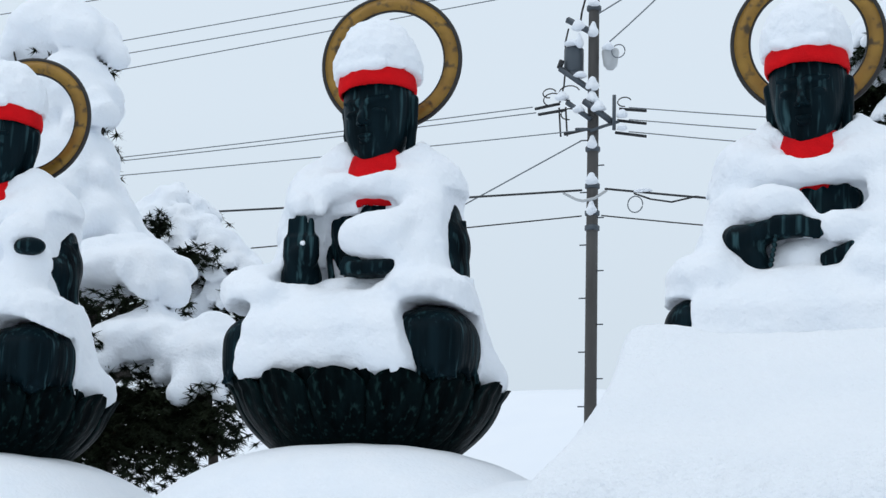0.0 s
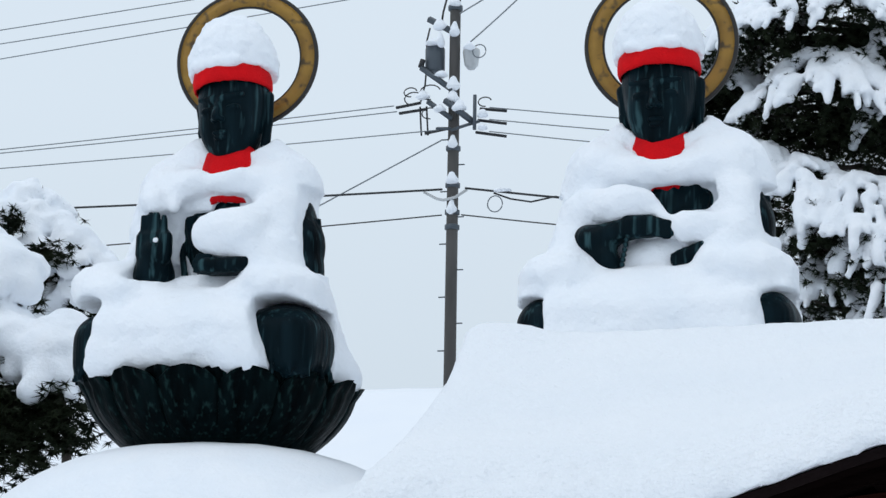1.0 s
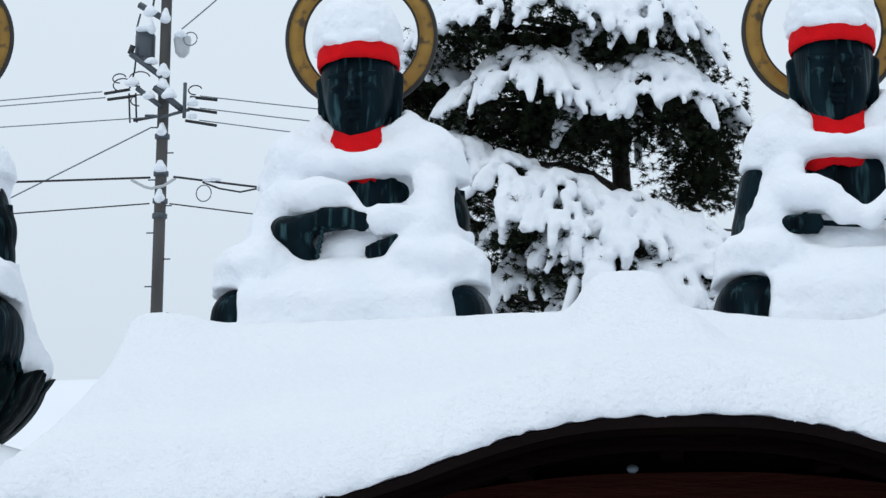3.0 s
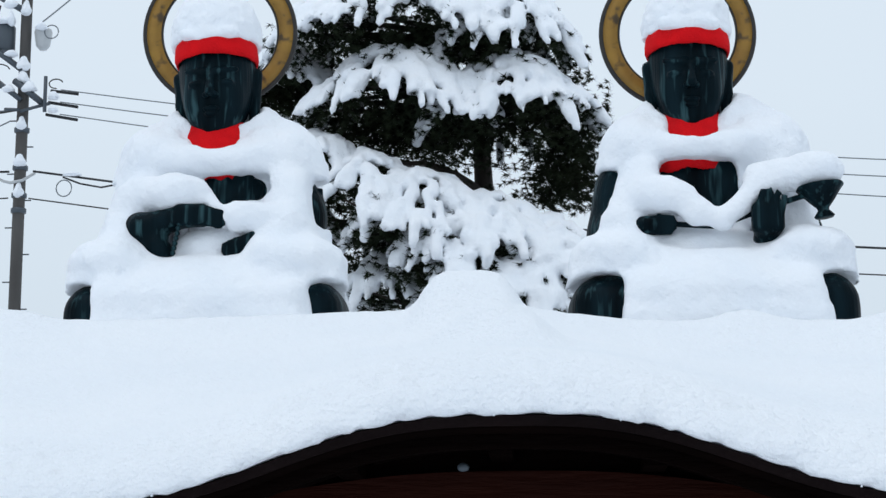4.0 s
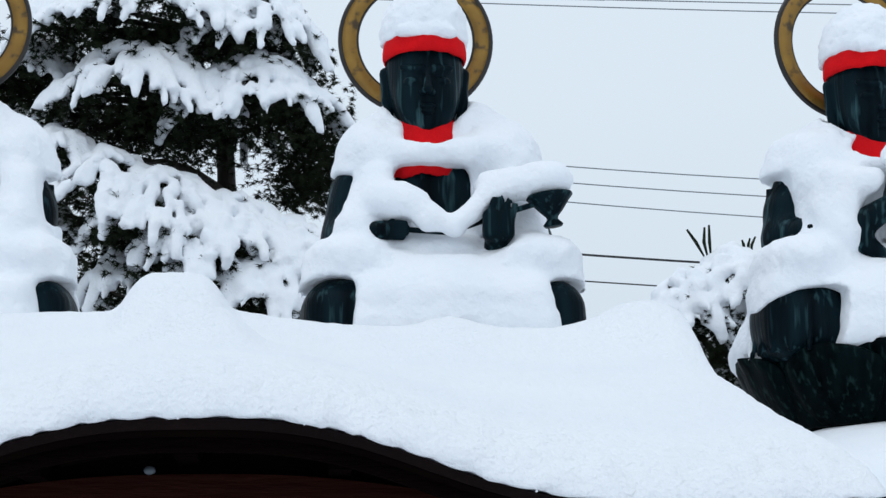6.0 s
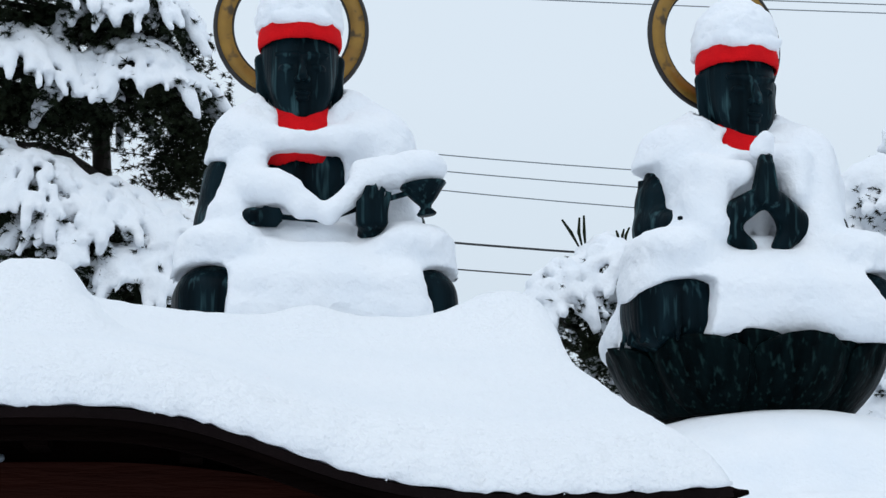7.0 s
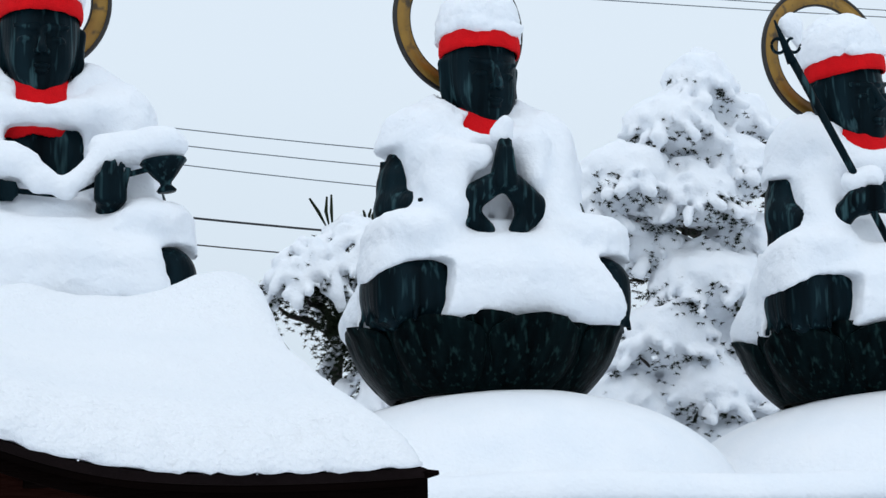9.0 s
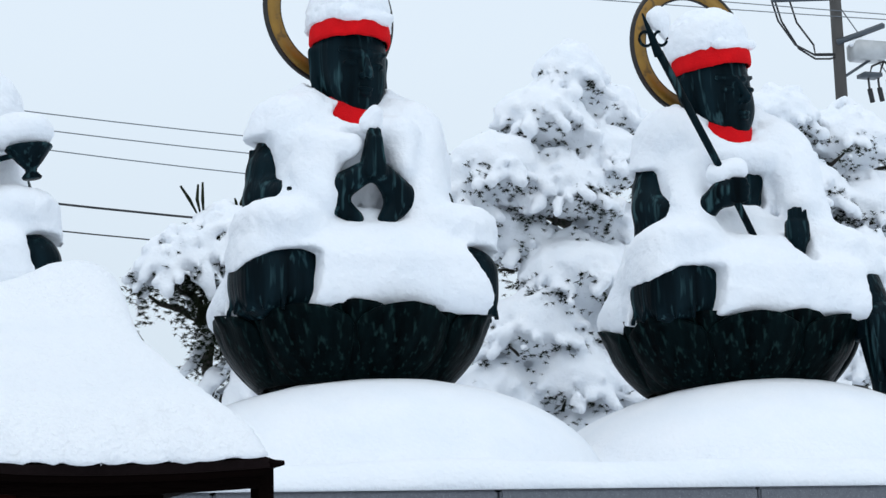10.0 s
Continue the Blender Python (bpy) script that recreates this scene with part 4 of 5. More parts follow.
s.rod((-0.34, -0.34, 0.84), (-0.30, -0.42, 0.68), 0.11, 0.11, 0.06)
s.rod((0.38, -0.14, 1.14), (0.32, -0.34, 0.66), 0.15, 0.15, 0.08)
s.rod((0.22, -0.30, 1.08), (0.22, -0.40, 0.88), 0.12, 0.08, 0.06)
s.rod((-0.42, -0.2, 0.66), (-0.40, -0.36, 0.5), 0.12, 0.14, 0.08)
s.ball((0.0, -0.32, 0.56), (0.24, 0.10, 0.10), 0.06)
bare_arm(s, -1, 0.50, 0.455, 0.60, 1.11)
bare_neck(s, -0.01, 1.14)
bare_knee(s, -1, 0.335, 0.43, 0.36, -0.20)
bare_knee(s, 1, 0.46, 0.72, 0.42, 0.35)
s.rod((-0.17, -0.56, 0.70), (-0.03, -0.56, 0.61), 0.060, 0.085, 0.012, cut=True)
s.rod((0.20, -0.56, 0.72), (0.08, -0.56, 0.60), 0.065, 0.085, 0.012, cut=True)
s.rod((0.012, -0.58, 0.70), (0.020, -0.58, 1.04), 0.120, 0.050, 0.012, cut=True)
s.rod((0.015, -0.43, 1.12), (0.03, -0.46, 1.175), 0.060, 0.040, 0.04)
place((finish(s, 13),), "body_snow", x, SNOW, "heavy snow over the statue's shoulders, arms and lap", "snow", "snow on statues")
dress(x, 14, head, turn, roll, (-0.012, 1.99), 14.0, petals=8)

# sixth: a ringed staff, one foot off the seat
x, head, turn, roll = STATUE_X[5], (-0.005, -0.02, -0.080), 14.0, -7.0
f = body_field()
f.rod((-0.52, -0.02, 0.78), (-0.42, -0.32, 0.66), 0.12, 0.09)
f.rod((-0.40, -0.36, 0.64), (-0.28, -0.44, 0.78), 0.085, 0.065)
f.ball((-0.23, -0.47, 0.80), (0.10, 0.085, 0.09), 0.03)
fingers(f, -0.22, -0.545, 0.80, 0.95, 0.05, 0.042, 0.09, 0.023)
f.rod((0.46, -0.02, 0.72), (0.30, -0.34, 0.48), 0.12, 0.08)
f.rod((0.205, -0.50, 0.36), (0.205, -0.52, 0.53), 0.040, 0.065)
f.slab((0.205, -0.525, 0.57), (0.042, 0.012, 0.04), 0.034, 0.03)
fingers(f, 0.205, -0.535, 0.62, -0.05, 0.99, 0.034, 0.085, 0.019)
f.rod((0.64, -0.40, 0.26), (0.68, -0.58, -0.06), 0.17, 0.15, 0.06)
place((f.skin(), posed(HEAD, head, turn, roll)), "statue", x, BRONZE, "seated dark bronze statue stepping down with a ringed staff", "statue", GROUP)
leg = Field((0.40, -1.02, -0.52), (0.98, -0.40, 0.12), 0.017)
leg.rod((0.68, -0.60, 0.0), (0.69, -0.66, -0.34), 0.14, 0.11, 0.05)
leg.ball((0.68, -0.72, -0.42), (0.09, 0.15, 0.06), 0.05)
for k in range(5):
    leg.rod((0.56 + 0.055 * k, -0.73 + 0.02 * abs(k - 2), 0.04), (0.58 + 0.05 * k, -0.79 + 0.02 * abs(k - 2), -0.36), 0.016, 0.024, 0.012)
place((leg.skin(),), "robe_hem", x, BRONZE, "green-streaked bronze foot and robe hem hanging beside the lotus", "statue hem")
s = snow_field()
mantle(s, -0.02, dip=0.09, bare_l=0.07)
lap(s, half=0.42, shift=0.06, knee=0.50)
s.ball((-0.37, -0.03, 1.22), (0.225, 0.23, 0.215), 0.04)
s.ball((0.72, -0.24, 0.36), (0.27, 0.30, 0.14), 0.06)
s.rod((-0.38, -0.2, 0.98), (-0.42, -0.34, 0.56), 0.12, 0.16, 0.06)
s.rod((0.42, -0.12, 1.1), (0.44, -0.28, 0.6), 0.15, 0.16, 0.08)
s.rod((0.34, -0.22, 1.05), (0.34, -0.34, 0.78), 0.12, 0.12, 0.06)
s.ball((-0.04, -0.28, 0.58), (0.26, 0.13, 0.18), 0.08)
bare_arm(s, -1, 0.505, 0.50, 0.56, 1.02)
bare_knee(s, -1, 0.355, 0.475, 0.335, -0.20)
bare_knee(s, 1, 0.555, 0.545, 0.31)
bare_neck(s, -0.04, 1.17)
bare_box(s, (0.05, -0.36, 0.88), (0.08, 0.18, 0.065), 0.045)
bare(s, ((-0.24, -0.58, 0.72), (0.17, 0.18, 0.145)), ((0.205, -0.62, 0.53), (0.085, 0.18, 0.185)))
s.rod((-0.27, -0.46, 0.92), (-0.17, -0.50, 0.94), 0.080, 0.075, 0.04)
place((finish(s, 16),), "body_snow", x, SNOW, "heavy snow over the statue's shoulders, arms and lap", "snow", "snow on statues")
dress(x, 17, head, turn, roll, (-0.03, 1.93), 7.0, 0.30, petals=8)
staff = base("ringed_staff", x, STATUE_Y - 0.46, RIM_Z + 0.3, "dark bronze pilgrim's staff with loose rings", "staff")
part("shaft", tube([(-0.01, -0.06, 0.06), (-0.31, -0.04, 0.70), (-0.62, 0.02, 1.36)], [0.022, 0.024, 0.026], 10), BRONZE, staff)
part("finial", tube([(-0.62, 0.02, 1.34), (-0.67, 0.02, 1.47), (-0.72, 0.02, 1.60)], [0.03, 0.020, 0.006], 8), BRONZE, staff)
for cx, cz in ((-0.705, 1.44), (-0.605, 1.45)):
    part("loop", tube([(cx + 0.042 * math.cos(q), 0.02, cz + 0.045 * math.sin(q)) for q in (2 * math.pi * k / 20 for k in range(20))], 0.010, 6, True), BRONZE, staff)
tip = Field((-0.80, -0.2, 1.3), (-0.4, 0.2, 1.8), 0.014)
tip.ball((-0.61, 0.03, 1.58), (0.075, 0.06, 0.075), 0.03)
tip.rod((-0.59, 0.03, 1.53), (-0.57, 0.03, 1.46), 0.05, 0.02, 0.03)
tip.rough(0.05, 0.008, 4)
knob = link_mesh("staff_snow", mesh_of("staff_snow", tip.skin()), SNOW)
knob.matrix_world = pose(x, STATUE_Y - 0.46, RIM_Z + 0.3)
tagged(knob, "lump of snow stuck to the staff's head", "snow")


# ---- trees ----
def tree(name, x, y, z_top, pads, label, seed, h=0.04, trunk_r=0.16, lobe=0.12, twigs=26, finger=1.7, under=0.5, blend=0.035, dark=1.0, thick=(), crisp=0.016, group="", needle=1.0, core=0.0, speck=0):
    """pads: rows of centre, radii and droop. Trunk and limbs, needles, and the snow lying on them."""
    rng = random.Random(seed)
    ob = base(name, x, y, 0, label, "tree", group)
    bark = bmesh.new()
    n = 12
    spine = [(0.12 * math.sin(k * 0.9 + seed), 0.1 * math.cos(k * 0.7), z_top * k / n) for k in range(n + 1)]
    tube_into(bark, spine, [trunk_r * (1 - 0.8 * k / n) for k in range(n + 1)], 10)
    lo = np.array([min(p[0][k] - p[1][k] - 0.5 for p in pads) for k in range(3)])
    hi = np.array([max(p[0][k] + p[1][k] + 0.5 for p in pads) for k in range(3)])
    lo[2] -= max(p[2] for p in pads)
    f = Field(lo, hi, h)
    tufts = []
    for c, r, droop in pads:
        area = r[0] * r[1]
        if core:
            f.ball((c[0], c[1], c[2] - 0.60 * droop), (r[0] * core, r[1] * core, 0.60 * droop), 0.05)
        k = min(n - 1, max(1, int(n * (c[2] - 0.1 * droop - 0.3) / z_top)))
        root = Vector(spine[k])
        limbs = max(3, int(6 * r[0]))
        for m in range(limbs):
            a = 2 * math.pi * m / limbs + rng.uniform(-0.3, 0.3)
            e = Vector((c[0] - x + 0.85 * r[0] * math.cos(a), c[1] - y + 0.85 * r[1] * math.sin(a), c[2] - 0.72 * droop - 0.12))
            mid = root.lerp(e, 0.5) + Vector((rng.uniform(-0.1, 0.1), 0, 0.10 + rng.uniform(-0.12, 0.1)))
            tube_into(bark, [root, root.lerp(mid, 0.5) + Vector((0, 0, 0.05)), mid, mid.lerp(e, 0.6) - Vector((0, 0, 0.04)), e], [0.05, 0.04, 0.03, 0.02, 0.008], 6)
        for _ in range(int(area * twigs * 4) + 8):
            a, q = rng.uniform(0, 2 * math.pi), math.sqrt(rng.uniform(0, 1))
            dx, dy = math.cos(a), math.sin(a)
            if dy > 0.2 and rng.random() < 0.65:
                dy = -dy
            px, py = c[0] + dx * q * r[0], c[1] + dy * q * r[1]
            pz = c[2] - droop * q * q + rng.uniform(-0.05, 0.05) + 0.10 * float(wobble(px, py, 0.0, 0.4, seed))
            size = lobe * rng.uniform(0.55, 1.25)
            out = q ** 2
            drop = size * (0.3 + finger * out) * rng.uniform(0.5, 1.5)
            tip = (px + dx * size * 0.8 * out, py + dy * size * 0.8 * out, pz - drop)
            f.rod((px - dx * 0.08, py - dy * 0.08, pz), tip, size * 0.66, size * (0.44 + 0.2 * (1 - out)), blend)
            for _ in range(3 if lobe < 0.15 else 0):
                tufts.append((tip[0] + rng.uniform(-1, 1) * size, tip[1] + rng.uniform(0.3, 1.3) * size, tip[2] - size * rng.uniform(0.2, 1.2)))
        for _ in range(int(area * twigs * 9 * dark) + 20):
            a, q = rng.uniform(0, 2 * math.pi), math.sqrt(rng.uniform(0, 1))
            tufts.append((c[0] + r[0] * q * 0.95 * math.cos(a), c[1] + 0.06 + r[1] * q * 0.90 * math.sin(a), c[2] - droop * q * q - 0.08 - under * rng.uniform(0, 1)))
        for _ in range(int(area * speck)):
            a, q = rng.uniform(math.pi, 2 * math.pi), rng.uniform(0.35, 1.08)
            px, py = c[0] + r[0] * q * math.cos(a), c[1] + r[1] * q * math.sin(a)
            pz = c[2] - droop * q * q - 0.02
            if float(wobble(px, py, pz, 0.22, seed + 5)) > 0.28:
                tufts.append((px, py, pz))
    for c, r in thick:
        for _ in range(int(2600 * r[0] * r[2] * (1 + r[1]))):
            v = [rng.gauss(0, 0.5) for _ in range(3)]
            tufts.append(tuple(p + w * min(1.1, max(-1.1, q)) for p, w, q in zip(c, r, v)))
    f.rough(0.09, crisp, seed).rough(0.045, crisp * 0.4, seed + 1)
    part("trunk", bark, BARK, ob)
    v, q = f.skin()
    s = link_mesh("snow_load", mesh_of("snow_load", (v - np.array([x, y, 0]), q)), SNOW, ob, "lobed snow bending the boughs")
    tagged(s, kind="stuff")
    nb = 20
    R = np.random.RandomState(seed)
    C = np.repeat(np.array(tufts), nb, 0) - np.array([x, y, 0])
    a, b = R.uniform(0, 2 * math.pi, len(C)), R.uniform(-0.9, 0.55, len(C))
    L, w = R.uniform(0.04, 0.105, len(C)) * needle, 0.009 * needle
    d = np.stack([np.cos(a) * np.cos(b), np.sin(a) * np.cos(b), np.sin(b)], 1)
    side = np.stack([-d[:, 1], d[:, 0], 0.5 + 0 * a], 1) * w
    V = np.stack([C - side, C + side, C + d * L[:, None]], 1).reshape(-1, 3)
    me = bpy.data.meshes.new("needles")
    me.vertices.add(len(V))
    me.vertices.foreach_set("co", V.astype(np.float32).ravel())
    me.loops.add(len(V))
    me.loops.foreach_set("vertex_index", np.arange(len(V), dtype=np.int32))
    me.polygons.add(len(V) // 3)
    me.polygons.foreach_set("loop_start", np.arange(0, len(V), 3, dtype=np.int32))
    me.update(calc_edges=True)
    g = link_mesh("crown", me, NEEDLE, ob, "dark pine needles", smooth=False)
    tagged(g, kind="stuff")
    return ob


tree("pine_tree", -0.75, 20.6, 9.4, [
    ((-1.5, 20.1, 9.15), (1.0, 0.9, 0.2), 0.45),
    ((-1.65, 19.7, 8.36), (1.35, 0.9, 0.2), 0.62),
    ((-0.55, 19.8, 8.26), (0.80, 0.8, 0.2), 0.70),
    ((-1.65, 19.6, 7.46), (1.05, 0.8, 0.2), 0.55),
    ((-0.55, 19.7, 7.42), (0.95, 0.8, 0.2), 0.62),
    ((-2.95, 20.4, 7.85), (0.7, 0.7, 0.2), 0.4),
    ((-2.95, 20.3, 6.95), (0.6, 0.7, 0.2), 0.4),
    ((-2.45, 19.5, 6.60), (0.42, 0.5, 0.15), 0.22),
    ((-2.75, 19.8, 6.15), (0.45, 0.6, 0.15), 0.3),
    ((-1.95, 19.3, 6.28), (0.75, 0.7, 0.2), 0.55),
    ((-1.35, 19.2, 6.08), (0.80, 0.7, 0.2), 0.55),
    ((-0.75, 19.2, 5.85), (0.75, 0.7, 0.2), 0.50),
    ((-0.15, 19.3, 5.60), (0.60, 0.7, 0.2), 0.45),
    ((-0.55, 19.0, 5.25), (0.65, 0.6, 0.2), 0.40),
    ((-1.15, 19.0, 5.70), (0.50, 0.5, 0.2), 0.38),
    ((-0.72, 18.9, 5.56), (0.50, 0.5, 0.2), 0.38),
    ((-0.28, 19.0, 5.38), (0.50, 0.5, 0.2), 0.38),
    ((-0.92, 18.8, 5.32), (0.46, 0.5, 0.2), 0.38),
    ((-0.42, 18.8, 5.14), (0.46, 0.5, 0.2), 0.38),
    ((-1.75, 19.5, 5.30), (0.5, 0.5, 0.2), 0.35),
    ((-1.05, 19.3, 4.95), (0.6, 0.5, 0.2), 0.35),
], "tall dark pine with layered boughs under heavy fingered snow", 3, h=0.034, trunk_r=0.22, lobe=0.088, twigs=66, finger=2.3, under=0.58, dark=1.2, crisp=0.018, needle=0.85, blend=0.028,
   thick=(((0.05, 20.0, 6.5), (0.4, 0.4, 0.5)), ((-0.35, 20.2, 7.02), (0.75, 0.4, 0.28)), ((-1.5, 20.2, 6.95), (0.9, 0.4, 0.25)), ((0.0, 20.2, 6.2), (0.45, 0.4, 0.25)), ((-1.6, 20.1, 6.75), (1.1, 0.4, 0.28)), ((-1.4, 20.1, 7.75), (1.4, 0.4, 0.2)), ((-1.3, 19.9, 5.25), (1.1, 0.4, 0.4)), ((-2.9, 20.4, 7.3), (0.6, 0.4, 0.6)), ((-1.2, 20.2, 8.7), (1.4, 0.4, 0.25))))
tree("snowy_shrub", -8.5, 14.9, 4.4, [
    ((-8.85, 14.6, 6.90), (0.50, 0.5, 0.2), 0.4),
    ((-8.62, 14.4, 6.32), (0.44, 0.5, 0.2), 0.5),
    ((-8.55, 14.3, 5.80), (0.44, 0.5, 0.2), 0.6),
    ((-8.30, 14.3, 5.28), (0.42, 0.5, 0.2), 0.6),
    ((-8.50, 14.2, 4.80), (0.50, 0.5, 0.2), 0.5),
    ((-7.68, 14.0, 4.64), (0.50, 0.5, 0.2), 0.30),
    ((-7.42, 13.8, 4.03), (0.52, 0.45, 0.2), 0.30),
    ((-6.85, 13.8, 3.92), (0.36, 0.4, 0.2), 0.40),
], "dark evergreen bowed under smooth thick snow", 7, h=0.034, trunk_r=0.10, lobe=0.17, twigs=26, finger=0.6, under=0.5, blend=0.10, dark=1.8, crisp=0.018, core=0.98,
   thick=(((-7.98, 13.55, 4.12), (0.26, 0.15, 0.10)), ((-7.75, 13.45, 3.62), (0.26, 0.15, 0.20)), ((-7.25, 13.5, 3.35), (0.55, 0.2, 0.12)), ((-7.35, 13.5, 3.05), (0.62, 0.3, 0.30)), ((-6.85, 13.4, 3.15), (0.42, 0.25, 0.25)), ((-7.85, 13.6, 3.25), (0.30, 0.25, 0.32))))
tree("snowy_pine", -9.0, 17.8, 5.4, [
    ((-9.75, 17.2, 5.85), (0.40, 0.5, 0.2), 0.5),
    ((-9.10, 17.2, 6.00), (0.55, 0.5, 0.2), 0.6),
    ((-8.65, 17.0, 5.60), (0.65, 0.5, 0.2), 0.6),
    ((-8.20, 17.0, 5.15), (0.50, 0.5, 0.2), 0.5),
    ((-8.8, 17.0, 4.9), (0.7, 0.5, 0.2), 0.5),
], "small pine with rounded snow on its boughs", 8, h=0.038, trunk_r=0.10, lobe=0.14, twigs=24, finger=0.8, under=0.5, blend=0.06, dark=2.5, crisp=0.028, thick=(((-8.5, 16.4, 5.10), (0.28, 0.10, 0.11)), ((-8.9, 16.5, 5.45), (0.12, 0.1, 0.12))))
small = tree("snowy_pine", 3.75, 17.4, 4.6, [
    ((3.70, 17.0, 4.92), (0.60, 0.5, 0.2), 0.42),
    ((3.25, 16.9, 4.72), (0.42, 0.5, 0.2), 0.45),
    ((4.3, 17.2, 4.75), (0.6, 0.5, 0.2), 0.4),
    ((3.85, 17.0, 4.05), (0.55, 0.5, 0.2), 0.40),
    ((3.22, 16.8, 4.52), (0.38, 0.4, 0.2), 0.35),
    ((3.70, 16.7, 3.55), (0.36, 0.4, 0.2), 0.30),
    ((4.0, 17.0, 3.5), (0.45, 0.5, 0.2), 0.30),
], "small pine with fingered snow on its boughs", 9, h=0.031, trunk_r=0.08, lobe=0.090, twigs=60, finger=1.7, under=0.35, dark=1.6, blend=0.026, needle=0.5,
   thick=(((3.48, 16.7, 4.02), (0.28, 0.3, 0.24)), ((3.50, 16.6, 3.92), (0.34, 0.3, 0.24)), ((3.60, 16.6, 3.66), (0.30, 0.3, 0.20)), ((3.62, 16.7, 3.82), (0.34, 0.3, 0.30)), ((3.30, 16.8, 4.25), (0.24, 0.3, 0.14))))
for k, (a, c) in enumerate(((-0.12, 0.0), (0.02, 0.03), (0.12, -0.02))):
    part("bare_twig", tube([(-0.32 + 0.03 * k, -0.4, 4.85), (-0.33 + a * 0.5, -0.42, 4.97), (-0.36 + a * 0.9 + c, -0.43, 5.08 + 0.02 * k)], [0.008, 0.016, 0.010], 5), NEEDLE, small)
    part("bare_twig", tube([(0.05 + 0.02 * k, -0.4, 4.85), (0.06 + a * 0.3, -0.42, 4.95), (0.07 + a * 0.5, -0.43, 4.99 + 0.015 * k)], [0.007, 0.014, 0.008], 5), NEEDLE, small)
LUMPY = dict(h=0.028, trunk_r=0.12, lobe=0.074, twigs=92, finger=0.8, under=0.26, dark=1.6, crisp=0.022, needle=0.42, blend=0.018, core=0.80, speck=1500)


def domes(rows):
    """Rounded heads of foliage: x, y, height of the top, width and drop."""
    return [((x, y, z), (w, 0.9 * w, 0.2), d) for x, y, z, w, d in rows]


tree("snowy_tree", 6.2, 15.5, 5.5, domes((
    (6.08, 14.9, 5.92, 0.38, 0.40), (6.45, 15.0, 5.66, 0.36, 0.40), (5.78, 14.8, 5.52, 0.48, 0.42), (5.34, 14.7, 5.10, 0.48, 0.46), (5.12, 14.8, 4.86, 0.38, 0.40),
    (6.28, 14.8, 5.24, 0.48, 0.46), (5.88, 14.6, 4.90, 0.44, 0.40), (5.60, 14.85, 4.48, 0.42, 0.36), (6.38, 14.8, 4.60, 0.46, 0.44),
    (5.92, 14.55, 4.24, 0.58, 0.48), (6.55, 14.6, 4.10, 0.42, 0.42), (5.52, 14.5, 3.80, 0.52, 0.46), (6.28, 14.5, 3.78, 0.48, 0.46),
    (5.80, 14.35, 3.36, 0.50, 0.44), (6.40, 14.4, 3.28, 0.46, 0.44), (5.22, 14.5, 3.30, 0.42, 0.44), (5.92, 14.3, 2.92, 0.56, 0.40),
    (5.32, 14.4, 2.82, 0.48, 0.40), (6.55, 14.4, 2.85, 0.46, 0.40),
)), "broad evergreen plastered with lumpy snow", 12, **LUMPY)
tree("snowy_tree", 8.6, 15.6, 5.4, domes((
    (8.12, 15.2, 5.76, 0.44, 0.42), (8.82, 15.2, 5.58, 0.50, 0.44), (7.55, 15.0, 5.28, 0.46, 0.44), (8.22, 15.0, 5.08, 0.50, 0.46),
    (8.88, 15.0, 4.95, 0.52, 0.46), (7.60, 14.8, 4.68, 0.52, 0.46), (8.48, 14.8, 4.46, 0.58, 0.48), (9.20, 14.8, 4.20, 0.56, 0.46),
    (7.85, 14.7, 4.05, 0.58, 0.46), (8.60, 14.7, 3.70, 0.60, 0.46), (7.70, 14.6, 3.42, 0.60, 0.46), (8.20, 14.6, 3.00, 0.70, 0.44),
)), "broad evergreen plastered with lumpy snow", 13, **LUMPY)


# ---- utility poles and lines ----
WY = 26.5


def span(name, x0, x1, z0, slope, bend, r=0.008, label="thin dark overhead wire", mat=WIRE, y=WY, steps=40):
    """A hanging line from x0 to x1: its height at x0, its slope there, and its bend."""
    pts = [(t, 0, slope * t + bend * t * t) for t in ((x1 - x0) * k / steps for k in range(steps + 1))]
    ob = link(name, tube(pts, r, 6), mat)
    ob.location = (x0, y, z0)
    return tagged(ob, label, "wire", "overhead wires")


for dz, s in ((0.0, -0.158), (-0.18, -0.163), (-0.36, -0.172)):
    span("overhead_wire", -7.05, 34, 9.31 + dz, s, 0.0041)
span("overhead_cable", -7.40, 34, 8.13, -0.160, 0.0040, 0.016, "thick bundled overhead cable dusted with snow", CABLE)
span("overhead_cable", -7.45, 34, 7.74, -0.158, 0.0040, 0.010, "dark overhead cable strung between poles", CABLE)
for x0, z0, s in ((-8.50, 9.43, -0.050), (-8.45, 9.34, -0.045), (-7.80, 9.02, -0.032)):
    span("overhead_wire", x0, -40, z0, -s, 0.0012)
span("overhead_cable", -7.74, -40, 8.13, 0.002, 0.0012, 0.016, "thick bundled overhead cable dusted with snow", CABLE)
span("overhead_cable", -7.74, -40, 7.75, 0.045, 0.0012, 0.010, "dark overhead cable strung between poles", CABLE)
for z0, s in ((11.65, 0.073), (11.42, 0.073), (11.28, 0.088)):
    span("overhead_wire", -7.6, -42, z0, s, 0.0003)
span("overhead_wire", -7.6, -42, 12.2, 0.047, 0.0005)
span("overhead_wire", -7.6, -0.1, 11.50, -0.228, 0.0132)
span("overhead_wire", -7.6, 4.2, 11.55, -0.162, 0.00644)
span("overhead_wire", -0.1, 34, 10.53, -0.030, 0.0014)
span("overhead_wire", 4.2, 34, 10.54, -0.010, 0.0006)
span("guy_wire", -7.77, -11.6, 8.86, 0.475, 0.0, 0.010, "thin guy wire running down from the pole")
